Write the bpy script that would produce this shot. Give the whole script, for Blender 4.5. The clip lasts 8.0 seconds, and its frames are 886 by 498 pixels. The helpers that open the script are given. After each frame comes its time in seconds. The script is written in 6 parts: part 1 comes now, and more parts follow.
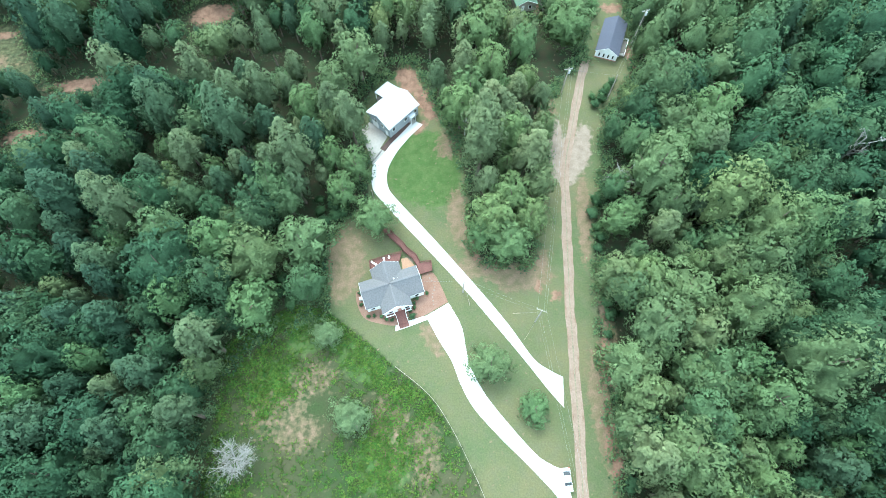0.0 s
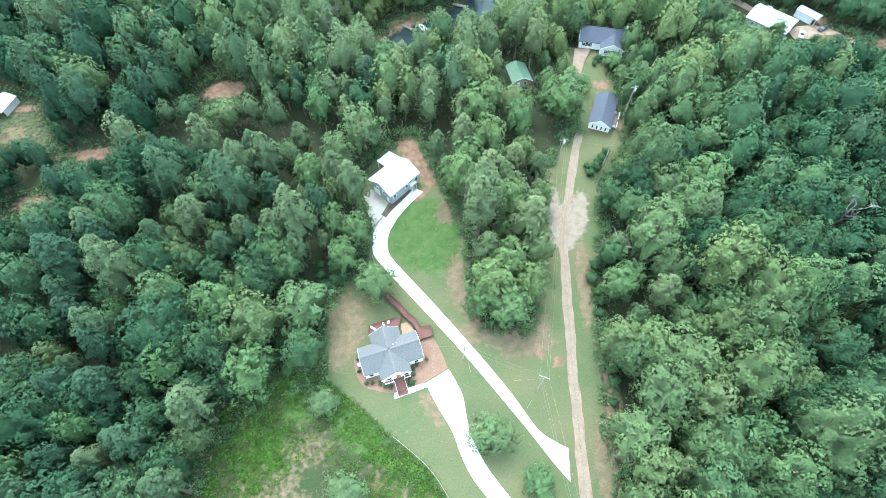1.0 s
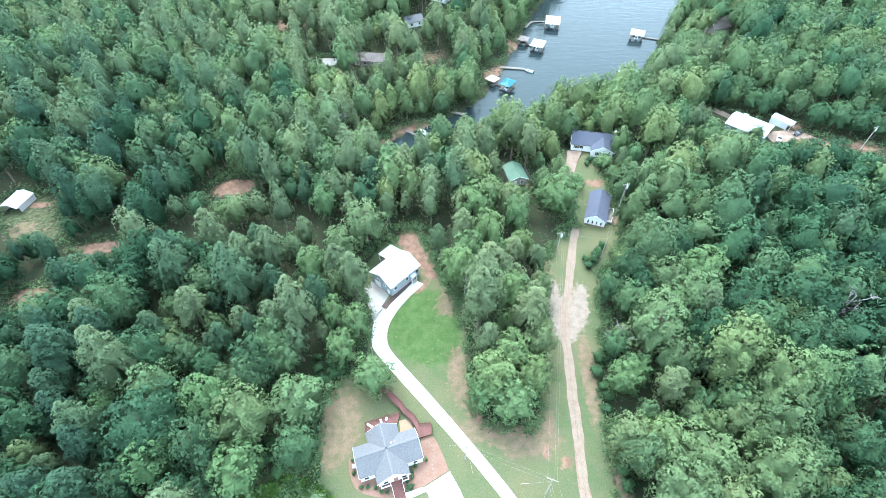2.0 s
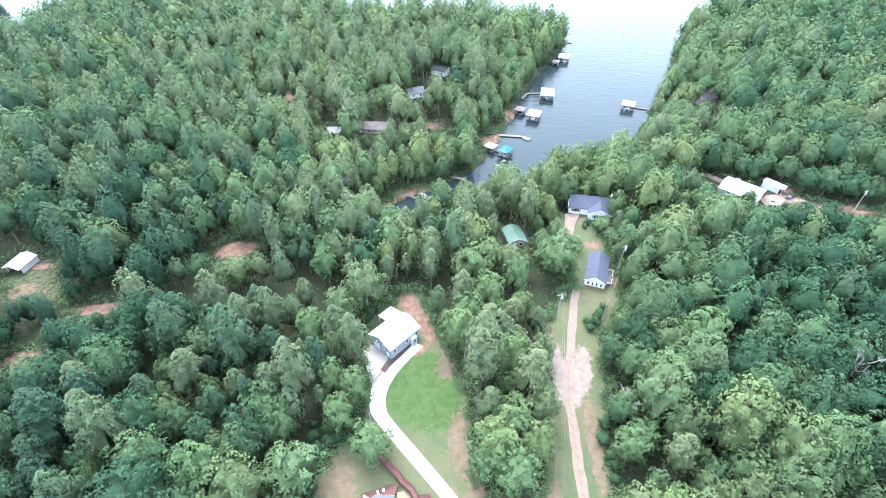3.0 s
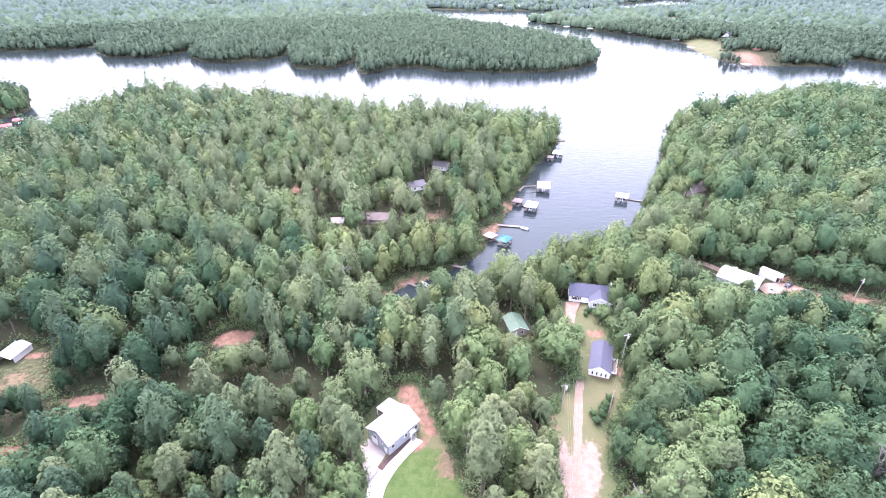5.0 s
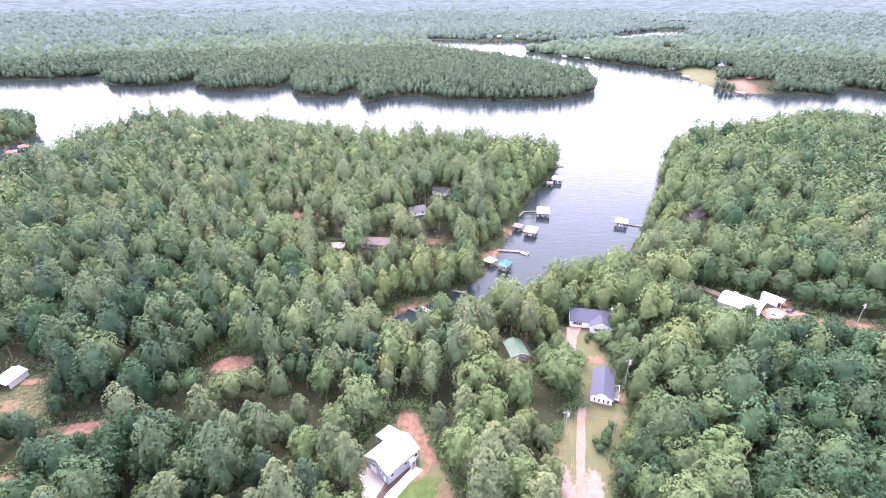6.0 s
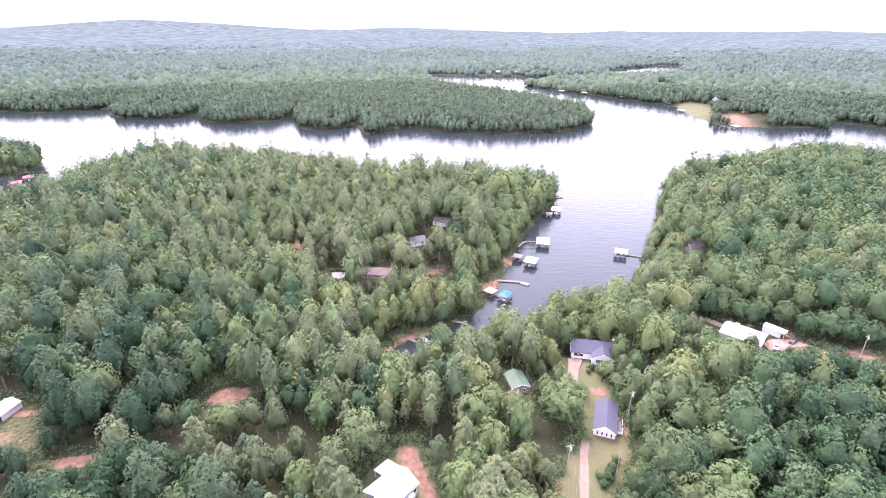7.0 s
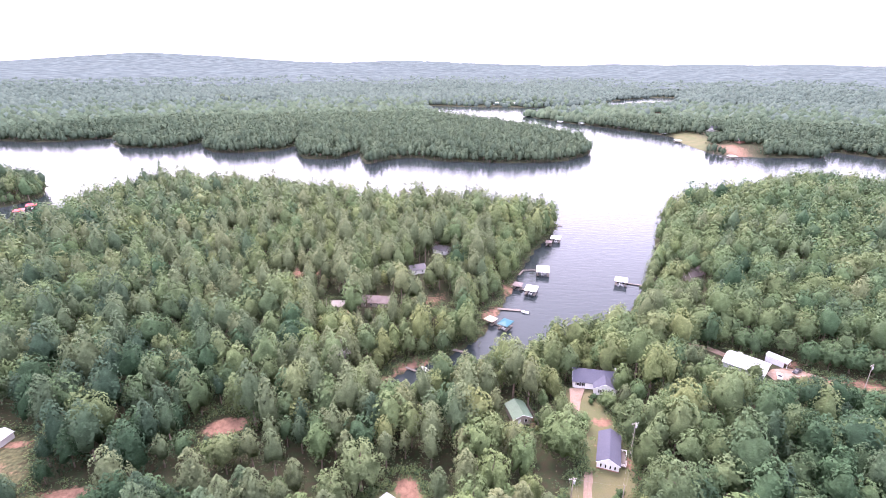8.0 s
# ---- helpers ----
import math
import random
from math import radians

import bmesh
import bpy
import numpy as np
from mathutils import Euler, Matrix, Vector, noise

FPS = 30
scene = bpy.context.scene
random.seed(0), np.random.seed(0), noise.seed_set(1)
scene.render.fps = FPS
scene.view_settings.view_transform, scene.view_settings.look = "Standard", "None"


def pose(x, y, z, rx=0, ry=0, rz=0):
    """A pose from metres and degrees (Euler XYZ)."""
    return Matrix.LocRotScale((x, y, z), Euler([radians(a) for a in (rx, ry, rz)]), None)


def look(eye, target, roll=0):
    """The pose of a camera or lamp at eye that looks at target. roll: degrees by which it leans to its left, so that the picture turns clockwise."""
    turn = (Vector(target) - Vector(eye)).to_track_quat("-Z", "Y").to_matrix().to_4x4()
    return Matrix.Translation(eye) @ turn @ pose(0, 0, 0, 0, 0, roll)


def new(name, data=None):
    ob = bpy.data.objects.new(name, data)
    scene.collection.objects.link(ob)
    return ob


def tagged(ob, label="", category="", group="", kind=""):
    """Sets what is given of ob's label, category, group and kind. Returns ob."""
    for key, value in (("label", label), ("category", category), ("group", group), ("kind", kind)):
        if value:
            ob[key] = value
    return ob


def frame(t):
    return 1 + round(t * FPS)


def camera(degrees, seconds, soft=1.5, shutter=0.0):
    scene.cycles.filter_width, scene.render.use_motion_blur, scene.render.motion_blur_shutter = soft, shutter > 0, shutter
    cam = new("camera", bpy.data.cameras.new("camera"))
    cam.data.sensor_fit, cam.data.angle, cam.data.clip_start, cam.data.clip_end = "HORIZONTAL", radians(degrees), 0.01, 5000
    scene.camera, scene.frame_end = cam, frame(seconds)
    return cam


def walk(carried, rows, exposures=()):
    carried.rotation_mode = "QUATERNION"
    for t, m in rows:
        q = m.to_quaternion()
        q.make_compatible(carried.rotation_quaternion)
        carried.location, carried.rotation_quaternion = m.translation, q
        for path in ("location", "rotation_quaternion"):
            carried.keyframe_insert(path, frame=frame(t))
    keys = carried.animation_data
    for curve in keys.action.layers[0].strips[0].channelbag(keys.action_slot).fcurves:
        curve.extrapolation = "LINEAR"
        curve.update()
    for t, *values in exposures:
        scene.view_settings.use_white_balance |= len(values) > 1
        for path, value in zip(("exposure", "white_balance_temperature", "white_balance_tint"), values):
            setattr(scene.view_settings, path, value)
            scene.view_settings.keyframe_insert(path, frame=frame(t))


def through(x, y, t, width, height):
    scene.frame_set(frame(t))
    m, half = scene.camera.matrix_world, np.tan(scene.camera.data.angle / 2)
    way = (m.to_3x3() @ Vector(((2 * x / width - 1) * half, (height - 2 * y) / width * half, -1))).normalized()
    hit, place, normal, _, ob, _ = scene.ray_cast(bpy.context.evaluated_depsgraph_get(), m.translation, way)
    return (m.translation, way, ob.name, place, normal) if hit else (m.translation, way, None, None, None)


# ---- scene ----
cam = camera(83.75, 8.0, soft=0.6)
ROWS = [  # seconds, eye x y z, yaw, pitch, roll
    (0.0, 0.0, 0.0, 118.0, 0.204, -66.73, -0.17),
    (0.5, 0.0, 0.0, 118.2, 0.14, -62.404, -0.13),
    (1.0, -0.2, -0.58, 117.88, 0.0, -59.0, 0.04),
    (1.5, -0.3, -1.18, 117.41, -0.018, -54.069, 0.03),
    (2.0, -0.42, -1.9, 117.0, -0.06, -47.739, 0.08),
    (2.2, -0.43, -2.0, 117.0, -0.058, -45.887, 0.08),
    (3.3, -0.49, -2.45, 116.95, -0.042, -38.93, 0.088),
    (3.5, -0.5, -2.5, 116.95, -0.04, -37.895, 0.088),
    (4.0, -0.58, -2.7, 116.98, -0.038, -34.574, 0.085),
    (4.5, -0.66, -2.85, 117.08, -0.04, -32.419, 0.09),
    (4.7, -0.67, -2.9, 117.08, -0.037, -31.47, 0.09),
    (5.8, -0.71, -3.2, 117.1, -0.015, -27.86, 0.086),
    (6.0, -0.72, -3.25, 117.1, -0.01, -27.31, 0.085),
    (6.5, -0.78, -3.42, 117.08, -0.03, -25.527, 0.11),
    (7.0, -0.86, -3.6, 117.1, -0.02, -23.769, 0.17),
    (7.5, -0.95, -3.8, 117.15, -0.025, -22.339, 0.219),
    (8.0, -1.08, -3.92, 117.17, -0.044, -20.499, 0.254),
]
EXPOSURES = [(0, 1.05, 5560, -10), (1, 1.22, 5500, -9), (2, 1.4, 5380, -3), (3.5, 1.57, 5630, 17), (4.5, 1.67, 5900, 31), (6.5, 1.53, 6310, 41), (8, 1.41, 6450, 44)]
walk(cam, [(t, pose(x, y, z, 0, 0, yaw) @ pose(0, 0, 0, 90 + pitch) @ pose(0, 0, 0, 0, 0, roll)) for t, x, y, z, yaw, pitch, roll in ROWS], EXPOSURES)

# ---- light: bright overcast sky with a wide veiled sun ----
world = bpy.data.worlds.new("world")
scene.world = world
world.use_nodes = True
wn, wl = world.node_tree.nodes, world.node_tree.links
wn.clear()
sky = wn.new("ShaderNodeTexSky")
sky.sky_type, sky.sun_disc = "NISHITA", False
sky.sun_elevation, sky.sun_rotation = radians(58), radians(-20)
sky.air_density, sky.dust_density = 1.0, 4.0
clear_air = wn.new("ShaderNodeBackground")
clear_air.inputs["Strength"].default_value = 0.15
wl.new(sky.outputs["Color"], clear_air.inputs["Color"])
clouds = wn.new("ShaderNodeBackground")
clouds.inputs["Color"].default_value = (0.9, 0.96, 1.0, 1)
clouds.inputs["Strength"].default_value = 1.33
both = wn.new("ShaderNodeAddShader")
out = wn.new("ShaderNodeOutputWorld")
wl.new(clear_air.outputs[0], both.inputs[0])
wl.new(clouds.outputs[0], both.inputs[1])
wl.new(both.outputs[0], out.inputs["Surface"])

sun = new("sun", bpy.data.lights.new("sun", "SUN"))
sun.data.energy, sun.data.angle, sun.data.color = 1.35, radians(20), (1.0, 0.97, 0.93)
sun.matrix_world = look((-18, 50, 85), (0, 0, 0))


# ---- materials ----
def material(name, colour, rough=0.8, grain=0.2, size=1.0, big=0.2, bump=0.1, metal=0.0, spec=0.3, colour2=None):
    """Plain painted, earthen or wooden surface with variation at two scales; size in metres of the fine grain."""
    m = bpy.data.materials.new(name)
    m.use_nodes = True
    n, l = m.node_tree.nodes, m.node_tree.links
    p = n["Principled BSDF"]
    p.inputs["Roughness"].default_value, p.inputs["Metallic"].default_value = rough, metal
    p.inputs["Specular IOR Level"].default_value = spec
    co = n.new("ShaderNodeNewGeometry")
    fine, wide = n.new("ShaderNodeTexNoise"), n.new("ShaderNodeTexNoise")
    fine.inputs["Scale"].default_value, fine.inputs["Detail"].default_value = 1.0 / size, 4.0
    wide.inputs["Scale"].default_value, wide.inputs["Detail"].default_value = 0.12 / size, 3.0
    for q in (fine, wide):
        l.new(co.outputs["Position"], q.inputs["Vector"])
    ramp = n.new("ShaderNodeMix")
    ramp.data_type = "RGBA"
    c2 = colour2 or tuple(c * 0.6 for c in colour)
    ramp.inputs["A"].default_value, ramp.inputs["B"].default_value = (*colour, 1), (*c2, 1)
    mm = n.new("ShaderNodeMapRange")
    mm.inputs["From Min"].default_value, mm.inputs["From Max"].default_value = 0.42, 0.68
    mm.inputs["To Max"].default_value = min(1.0, big * 2.5)
    l.new(wide.outputs["Fac"], mm.inputs["Value"])
    l.new(mm.outputs["Result"], ramp.inputs["Factor"])
    hsv = n.new("ShaderNodeHueSaturation")
    vr = n.new("ShaderNodeMapRange")
    vr.inputs["From Min"].default_value, vr.inputs["From Max"].default_value = 0.3, 0.7
    vr.inputs["To Min"].default_value, vr.inputs["To Max"].default_value = 1 - grain, 1 + grain
    l.new(fine.outputs["Fac"], vr.inputs["Value"])
    l.new(vr.outputs["Result"], hsv.inputs["Value"])
    l.new(ramp.outputs["Result"], hsv.inputs["Color"])
    l.new(hsv.outputs["Color"], p.inputs["Base Color"])
    if bump:
        b = n.new("ShaderNodeBump")
        b.inputs["Strength"].default_value, b.inputs["Distance"].default_value = min(1, bump * 3), size * 0.3
        l.new(fine.outputs["Fac"], b.inputs["Height"])
        l.new(b.outputs["Normal"], p.inputs["Normal"])
    return m


def foliage(name, stops, spread=0.07, through=0.25, gloss=0.03, relief=0.4, hue=0.018, patch=0.45, mottle=0.25):
    """Leaves: shade and hue go by each tree's own tint, the brightness from leaf cluster to leaf cluster; patch is one over the mottling's size."""
    m = bpy.data.materials.new(name)
    m.use_nodes = True
    n, l = m.node_tree.nodes, m.node_tree.links
    p = n["Principled BSDF"]
    p.inputs["Roughness"].default_value, p.inputs["Specular IOR Level"].default_value = 0.5, gloss
    att, geo = n.new("ShaderNodeAttribute"), n.new("ShaderNodeNewGeometry")
    att.attribute_name = "tint"
    own, fr, turn = n.new("ShaderNodeMath"), n.new("ShaderNodeMath"), n.new("ShaderNodeMapRange")
    own.operation, own.inputs[1].default_value, fr.operation = "MULTIPLY", 53.7, "FRACT"
    l.new(att.outputs["Fac"], own.inputs[0])
    l.new(own.outputs[0], fr.inputs[0])
    turn.inputs["To Min"].default_value, turn.inputs["To Max"].default_value = 0.5 - hue, 0.5 + hue
    l.new(fr.outputs[0], turn.inputs["Value"])
    ramp = n.new("ShaderNodeValToRGB")
    e = ramp.color_ramp.elements
    e[0].position, e[0].color = stops[0][0], (*stops[0][1], 1)
    e[1].position, e[1].color = stops[-1][0], (*stops[-1][1], 1)
    for s, c in stops[1:-1]:
        e.new(s).color = (*c, 1)
    l.new(att.outputs["Fac"], ramp.inputs["Fac"])
    noi = n.new("ShaderNodeTexNoise")
    noi.inputs["Scale"].default_value, noi.inputs["Detail"].default_value = patch, 3.0
    l.new(geo.outputs["Position"], noi.inputs["Vector"])
    v1, v2, mul = n.new("ShaderNodeMapRange"), n.new("ShaderNodeMapRange"), n.new("ShaderNodeMath")
    v1.inputs["To Min"].default_value, v1.inputs["To Max"].default_value = 1 - spread, 1 + spread
    l.new(geo.outputs["Random Per Island"], v1.inputs["Value"])
    v2.inputs["From Min"].default_value, v2.inputs["From Max"].default_value = 0.3, 0.7
    v2.inputs["To Min"].default_value, v2.inputs["To Max"].default_value = 1 - mottle, 1 + mottle
    l.new(noi.outputs["Fac"], v2.inputs["Value"])
    mul.operation = "MULTIPLY"
    l.new(v1.outputs["Result"], mul.inputs[0])
    l.new(v2.outputs["Result"], mul.inputs[1])
    tufts, bump = n.new("ShaderNodeTexNoise"), n.new("ShaderNodeBump")
    tufts.inputs["Scale"].default_value, tufts.inputs["Detail"].default_value = 1.9, 4.0
    bump.inputs["Strength"].default_value, bump.inputs["Distance"].default_value = relief, 0.5
    l.new(geo.outputs["Position"], tufts.inputs["Vector"])
    l.new(tufts.outputs["Fac"], bump.inputs["Height"])
    if relief:
        l.new(bump.outputs["Normal"], p.inputs["Normal"])
    hsv = n.new("ShaderNodeHueSaturation")
    v3, mul2 = n.new("ShaderNodeMapRange"), n.new("ShaderNodeMath")
    v3.inputs["From Min"].default_value, v3.inputs["From Max"].default_value = 0.32, 0.68
    v3.inputs["To Min"].default_value, v3.inputs["To Max"].default_value = 0.84, 1.16
    l.new(tufts.outputs["Fac"], v3.inputs["Value"])
    mul2.operation = "MULTIPLY"
    l.new(mul.outputs[0], mul2.inputs[0])
    l.new(v3.outputs["Result"], mul2.inputs[1])
    l.new(mul2.outputs[0], hsv.inputs["Value"])
    l.new(turn.outputs["Result"], hsv.inputs["Hue"])
    l.new(ramp.outputs["Color"], hsv.inputs["Color"])
    l.new(hsv.outputs["Color"], p.inputs["Base Color"])
    tr, mix = n.new("ShaderNodeBsdfTranslucent"), n.new("ShaderNodeMixShader")
    l.new(hsv.outputs["Color"], tr.inputs["Color"])
    mix.inputs["Fac"].default_value = through
    l.new(p.outputs[0], mix.inputs[1])
    l.new(tr.outputs[0], mix.inputs[2])
    l.new(mix.outputs[0], n["Material Output"].inputs["Surface"])
    return m


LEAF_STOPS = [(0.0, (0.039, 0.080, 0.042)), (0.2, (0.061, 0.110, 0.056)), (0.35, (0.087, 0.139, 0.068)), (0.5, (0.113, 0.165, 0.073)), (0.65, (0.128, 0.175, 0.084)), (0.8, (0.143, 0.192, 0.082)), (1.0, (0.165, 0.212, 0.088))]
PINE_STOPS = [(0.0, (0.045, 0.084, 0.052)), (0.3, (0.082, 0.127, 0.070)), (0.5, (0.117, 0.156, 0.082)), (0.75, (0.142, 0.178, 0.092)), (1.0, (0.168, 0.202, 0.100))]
M_LEAF = foliage("broad_leaves", LEAF_STOPS)
M_PINE = foliage("pine_needles", PINE_STOPS, hue=0.01)
# the next three put distance haze into the leaf colour, greyer and bluer outward
M_FARWOOD_HAZED = foliage("haze_tinted_far_wood", [(0.0, (0.053, 0.086, 0.058)), (0.5, (0.079, 0.116, 0.076)), (1.0, (0.105, 0.145, 0.089))], 0.16, 0.2, 0.0, 0.35, 0.01)
M_FARHILL_HAZED = foliage("haze_tinted_ridge_wood", [(0.0, (0.072, 0.106, 0.088)), (0.5, (0.091, 0.127, 0.104)), (1.0, (0.109, 0.146, 0.119))], 0.12, 0.2, 0.0, 0.0, 0.006, 0.05, 0.15)
M_HORIZON_HAZED = foliage("haze_tinted_horizon_wood", [(0.0, (0.076, 0.103, 0.101)), (0.5, (0.088, 0.116, 0.114)), (1.0, (0.101, 0.129, 0.125))], 0.0, 0.1, 0.0, 0.0, 0.005, 0.02, 0.25)
M_BRIGHT = foliage("young_leaves", [(0.0, (0.092, 0.15, 0.066)), (0.5, (0.116, 0.174, 0.074)), (1.0, (0.128, 0.18, 0.08))])
M_WEED = foliage("weed_leaves", [(0.0, (0.044, 0.1, 0.024)), (0.4, (0.074, 0.138, 0.028)), (0.8, (0.11, 0.162, 0.034)), (1.0, (0.082, 0.090, 0.038))])
M_CLOVER = foliage("clover_leaves", [(0.0, (0.05, 0.092, 0.028)), (0.5, (0.066, 0.11, 0.034)), (1.0, (0.082, 0.116, 0.042))])
M_SHRUB = foliage("shrub_leaves", [(0.0, (0.052, 0.092, 0.046)), (1.0, (0.092, 0.142, 0.06))])
M_BARK = material("bark", (0.16, 0.125, 0.10), 0.9, 0.3, 0.15, 0.3, 0.3)
M_DEAD = material("bleached_wood", (0.33, 0.31, 0.295), 0.8, 0.15, 0.2, 0.1, 0.1)
M_CONCRETE = material("pale_concrete", (0.54, 0.53, 0.52), 0.85, 0.04, 0.4, 0.12, 0.03, colour2=(0.46, 0.44, 0.42))
M_CONCRETE2 = material("weathered_concrete", (0.31, 0.288, 0.266), 0.9, 0.08, 0.6, 0.2, 0.05, colour2=(0.245, 0.203, 0.176))
M_GRAVEL = material("gravel", (0.235, 0.172, 0.138), 0.95, 0.22, 0.25, 0.4, 0.3, colour2=(0.18, 0.122, 0.086))
M_RUT = material("packed_gravel", (0.225, 0.165, 0.13), 0.95, 0.16, 0.5, 0.35, 0.2, colour2=(0.2, 0.14, 0.105))
M_VERGE = material("weedy_gravel", (0.19, 0.152, 0.11), 0.95, 0.3, 0.4, 0.4, 0.3, colour2=(0.17, 0.155, 0.105))
M_STRAW = material("pine_straw", (0.2, 0.12, 0.09), 0.95, 0.16, 0.2, 0.25, 0.3, colour2=(0.174, 0.096, 0.066))
M_SAND = material("tan_sand", (0.31, 0.19, 0.125), 0.95, 0.12, 0.2, 0.2, 0.2, colour2=(0.24, 0.15, 0.1))
M_MULCH = material("dark_mulch", (0.085, 0.056, 0.05), 0.95, 0.25, 0.2, 0.2, 0.3)
M_SHINGLE = material("grey_shingles", (0.138, 0.132, 0.138), 0.9, 0.14, 0.35, 0.2, 0.1, colour2=(0.125, 0.126, 0.136))
M_CHARCOAL = material("charcoal_shingles", (0.07, 0.074, 0.102), 0.85, 0.12, 0.35, 0.2, 0.1, colour2=(0.084, 0.088, 0.116))
M_BROWNROOF = material("brown_shingles", (0.18, 0.15, 0.141), 0.9, 0.12, 0.35, 0.25, 0.1)
M_GREENROOF = material("green_metal_roof", (0.105, 0.165, 0.112), 0.6, 0.06, 0.5, 0.2, 0.03)
M_METAL = material("white_metal_roof", (0.44, 0.47, 0.51), 0.5, 0.03, 0.6, 0.12, 0.02, spec=0.5)
M_TIN = material("galvanised_roof", (0.66, 0.66, 0.66), 0.5, 0.06, 0.6, 0.2, 0.03, spec=0.5)
M_WHITE = material("white_siding", (0.80, 0.80, 0.79), 0.6, 0.03, 0.4, 0.08, 0.02)
M_GREYWALL = material("grey_siding", (0.33, 0.355, 0.375), 0.7, 0.04, 0.4, 0.08, 0.02)
M_TANWALL = material("tan_siding", (0.315, 0.28, 0.238), 0.75, 0.05, 0.4, 0.1, 0.02)
M_BRICKWALL = material("red_brick_wall", (0.34, 0.17, 0.13), 0.9, 0.15, 0.3, 0.2, 0.1)
M_DECK = material("stained_deck_boards", (0.141, 0.063, 0.054), 0.8, 0.12, 0.3, 0.2, 0.05)
M_PLANK = material("weathered_planks", (0.17, 0.15, 0.132), 0.9, 0.15, 0.3, 0.2, 0.08)
M_TEAL = material("teal_metal_roof", (0.012, 0.105, 0.13), 0.5, 0.04, 0.5, 0.1, 0.02)
M_REDROOF = material("red_metal_roof", (0.5, 0.06, 0.07), 0.5, 0.04, 0.5, 0.1, 0.02)
M_TANROOF = material("tan_shingles", (0.46, 0.37, 0.29), 0.9, 0.1, 0.4, 0.15, 0.05)
M_PAINT = material("white_paint", (0.82, 0.82, 0.82), 0.3, 0.01, 0.5, 0.03, 0, spec=0.6)
M_DARKPAINT = material("dark_paint", (0.03, 0.032, 0.04), 0.3, 0.02, 0.5, 0.05, 0, spec=0.6)
M_GLASS = material("dark_window_glass", (0.015, 0.018, 0.022), 0.08, 0.02, 1.0, 0.02, 0, spec=0.7)
M_RUBBER = material("rubber", (0.02, 0.02, 0.02), 0.9, 0.05, 0.2, 0.1, 0)
M_CHROME = material("wheel_metal", (0.55, 0.55, 0.56), 0.3, 0.02, 0.5, 0.05, 0, metal=1.0)
M_POLE = material("grey_pole_wood", (0.36, 0.32, 0.28), 0.9, 0.15, 0.3, 0.2, 0.05)
M_WIRE = material("aluminium_wire", (0.3, 0.3, 0.3), 0.5, 0.02, 0.5, 0.05, 0, metal=0.6)
M_CAN = material("grey_transformer_paint", (0.5, 0.52, 0.54), 0.5, 0.03, 0.4, 0.08, 0)
M_FENCE = material("pale_fence_wood", (0.34, 0.31, 0.25), 0.9, 0.12, 0.3, 0.2, 0.05)
M_STONE = material("flat_paving_stone", (0.21, 0.17, 0.145), 0.9, 0.1, 0.2, 0.2, 0.1)
M_SHUTTER = material("dark_shutter_paint", (0.03, 0.03, 0.035), 0.6, 0.03, 0.3, 0.05, 0)


def water_material():
    m = bpy.data.materials.new("lake_water")
    m.use_nodes = True
    n, l = m.node_tree.nodes, m.node_tree.links
    p = n["Principled BSDF"]
    p.inputs["Base Color"].default_value = (0.02, 0.028, 0.03, 1)
    p.inputs["Roughness"].default_value, p.inputs["IOR"].default_value = 0.09, 1.33
    p.inputs["Specular IOR Level"].default_value = 0.36
    p.inputs["Specular Tint"].default_value = (0.72, 0.98, 0.96, 1)
    geo, mp = n.new("ShaderNodeNewGeometry"), n.new("ShaderNodeMapping")
    mp.inputs["Scale"].default_value = (0.35, 1.0, 1.0)
    mp.inputs["Rotation"].default_value = (0, 0, radians(-18))
    a, b = n.new("ShaderNodeTexNoise"), n.new("ShaderNodeTexNoise")
    a.inputs["Scale"].default_value, a.inputs["Detail"].default_value = 0.35, 3.0
    b.inputs["Scale"].default_value, b.inputs["Detail"].default_value = 1.7, 2.0
    add = n.new("ShaderNodeMath")
    add.operation, add.inputs[1].default_value = "MULTIPLY_ADD", 0.3
    bp = n.new("ShaderNodeBump")
    bp.inputs["Strength"].default_value, bp.inputs["Distance"].default_value = 0.25, 0.6
    l.new(geo.outputs["Position"], mp.inputs["Vector"])
    l.new(mp.outputs["Vector"], a.inputs["Vector"])
    l.new(mp.outputs["Vector"], b.inputs["Vector"])
    l.new(b.outputs["Fac"], add.inputs[0])
    l.new(a.outputs["Fac"], add.inputs[2])
    l.new(add.outputs[0], bp.inputs["Height"])
    l.new(bp.outputs["Normal"], p.inputs["Normal"])
    return m


M_WATER = water_material()


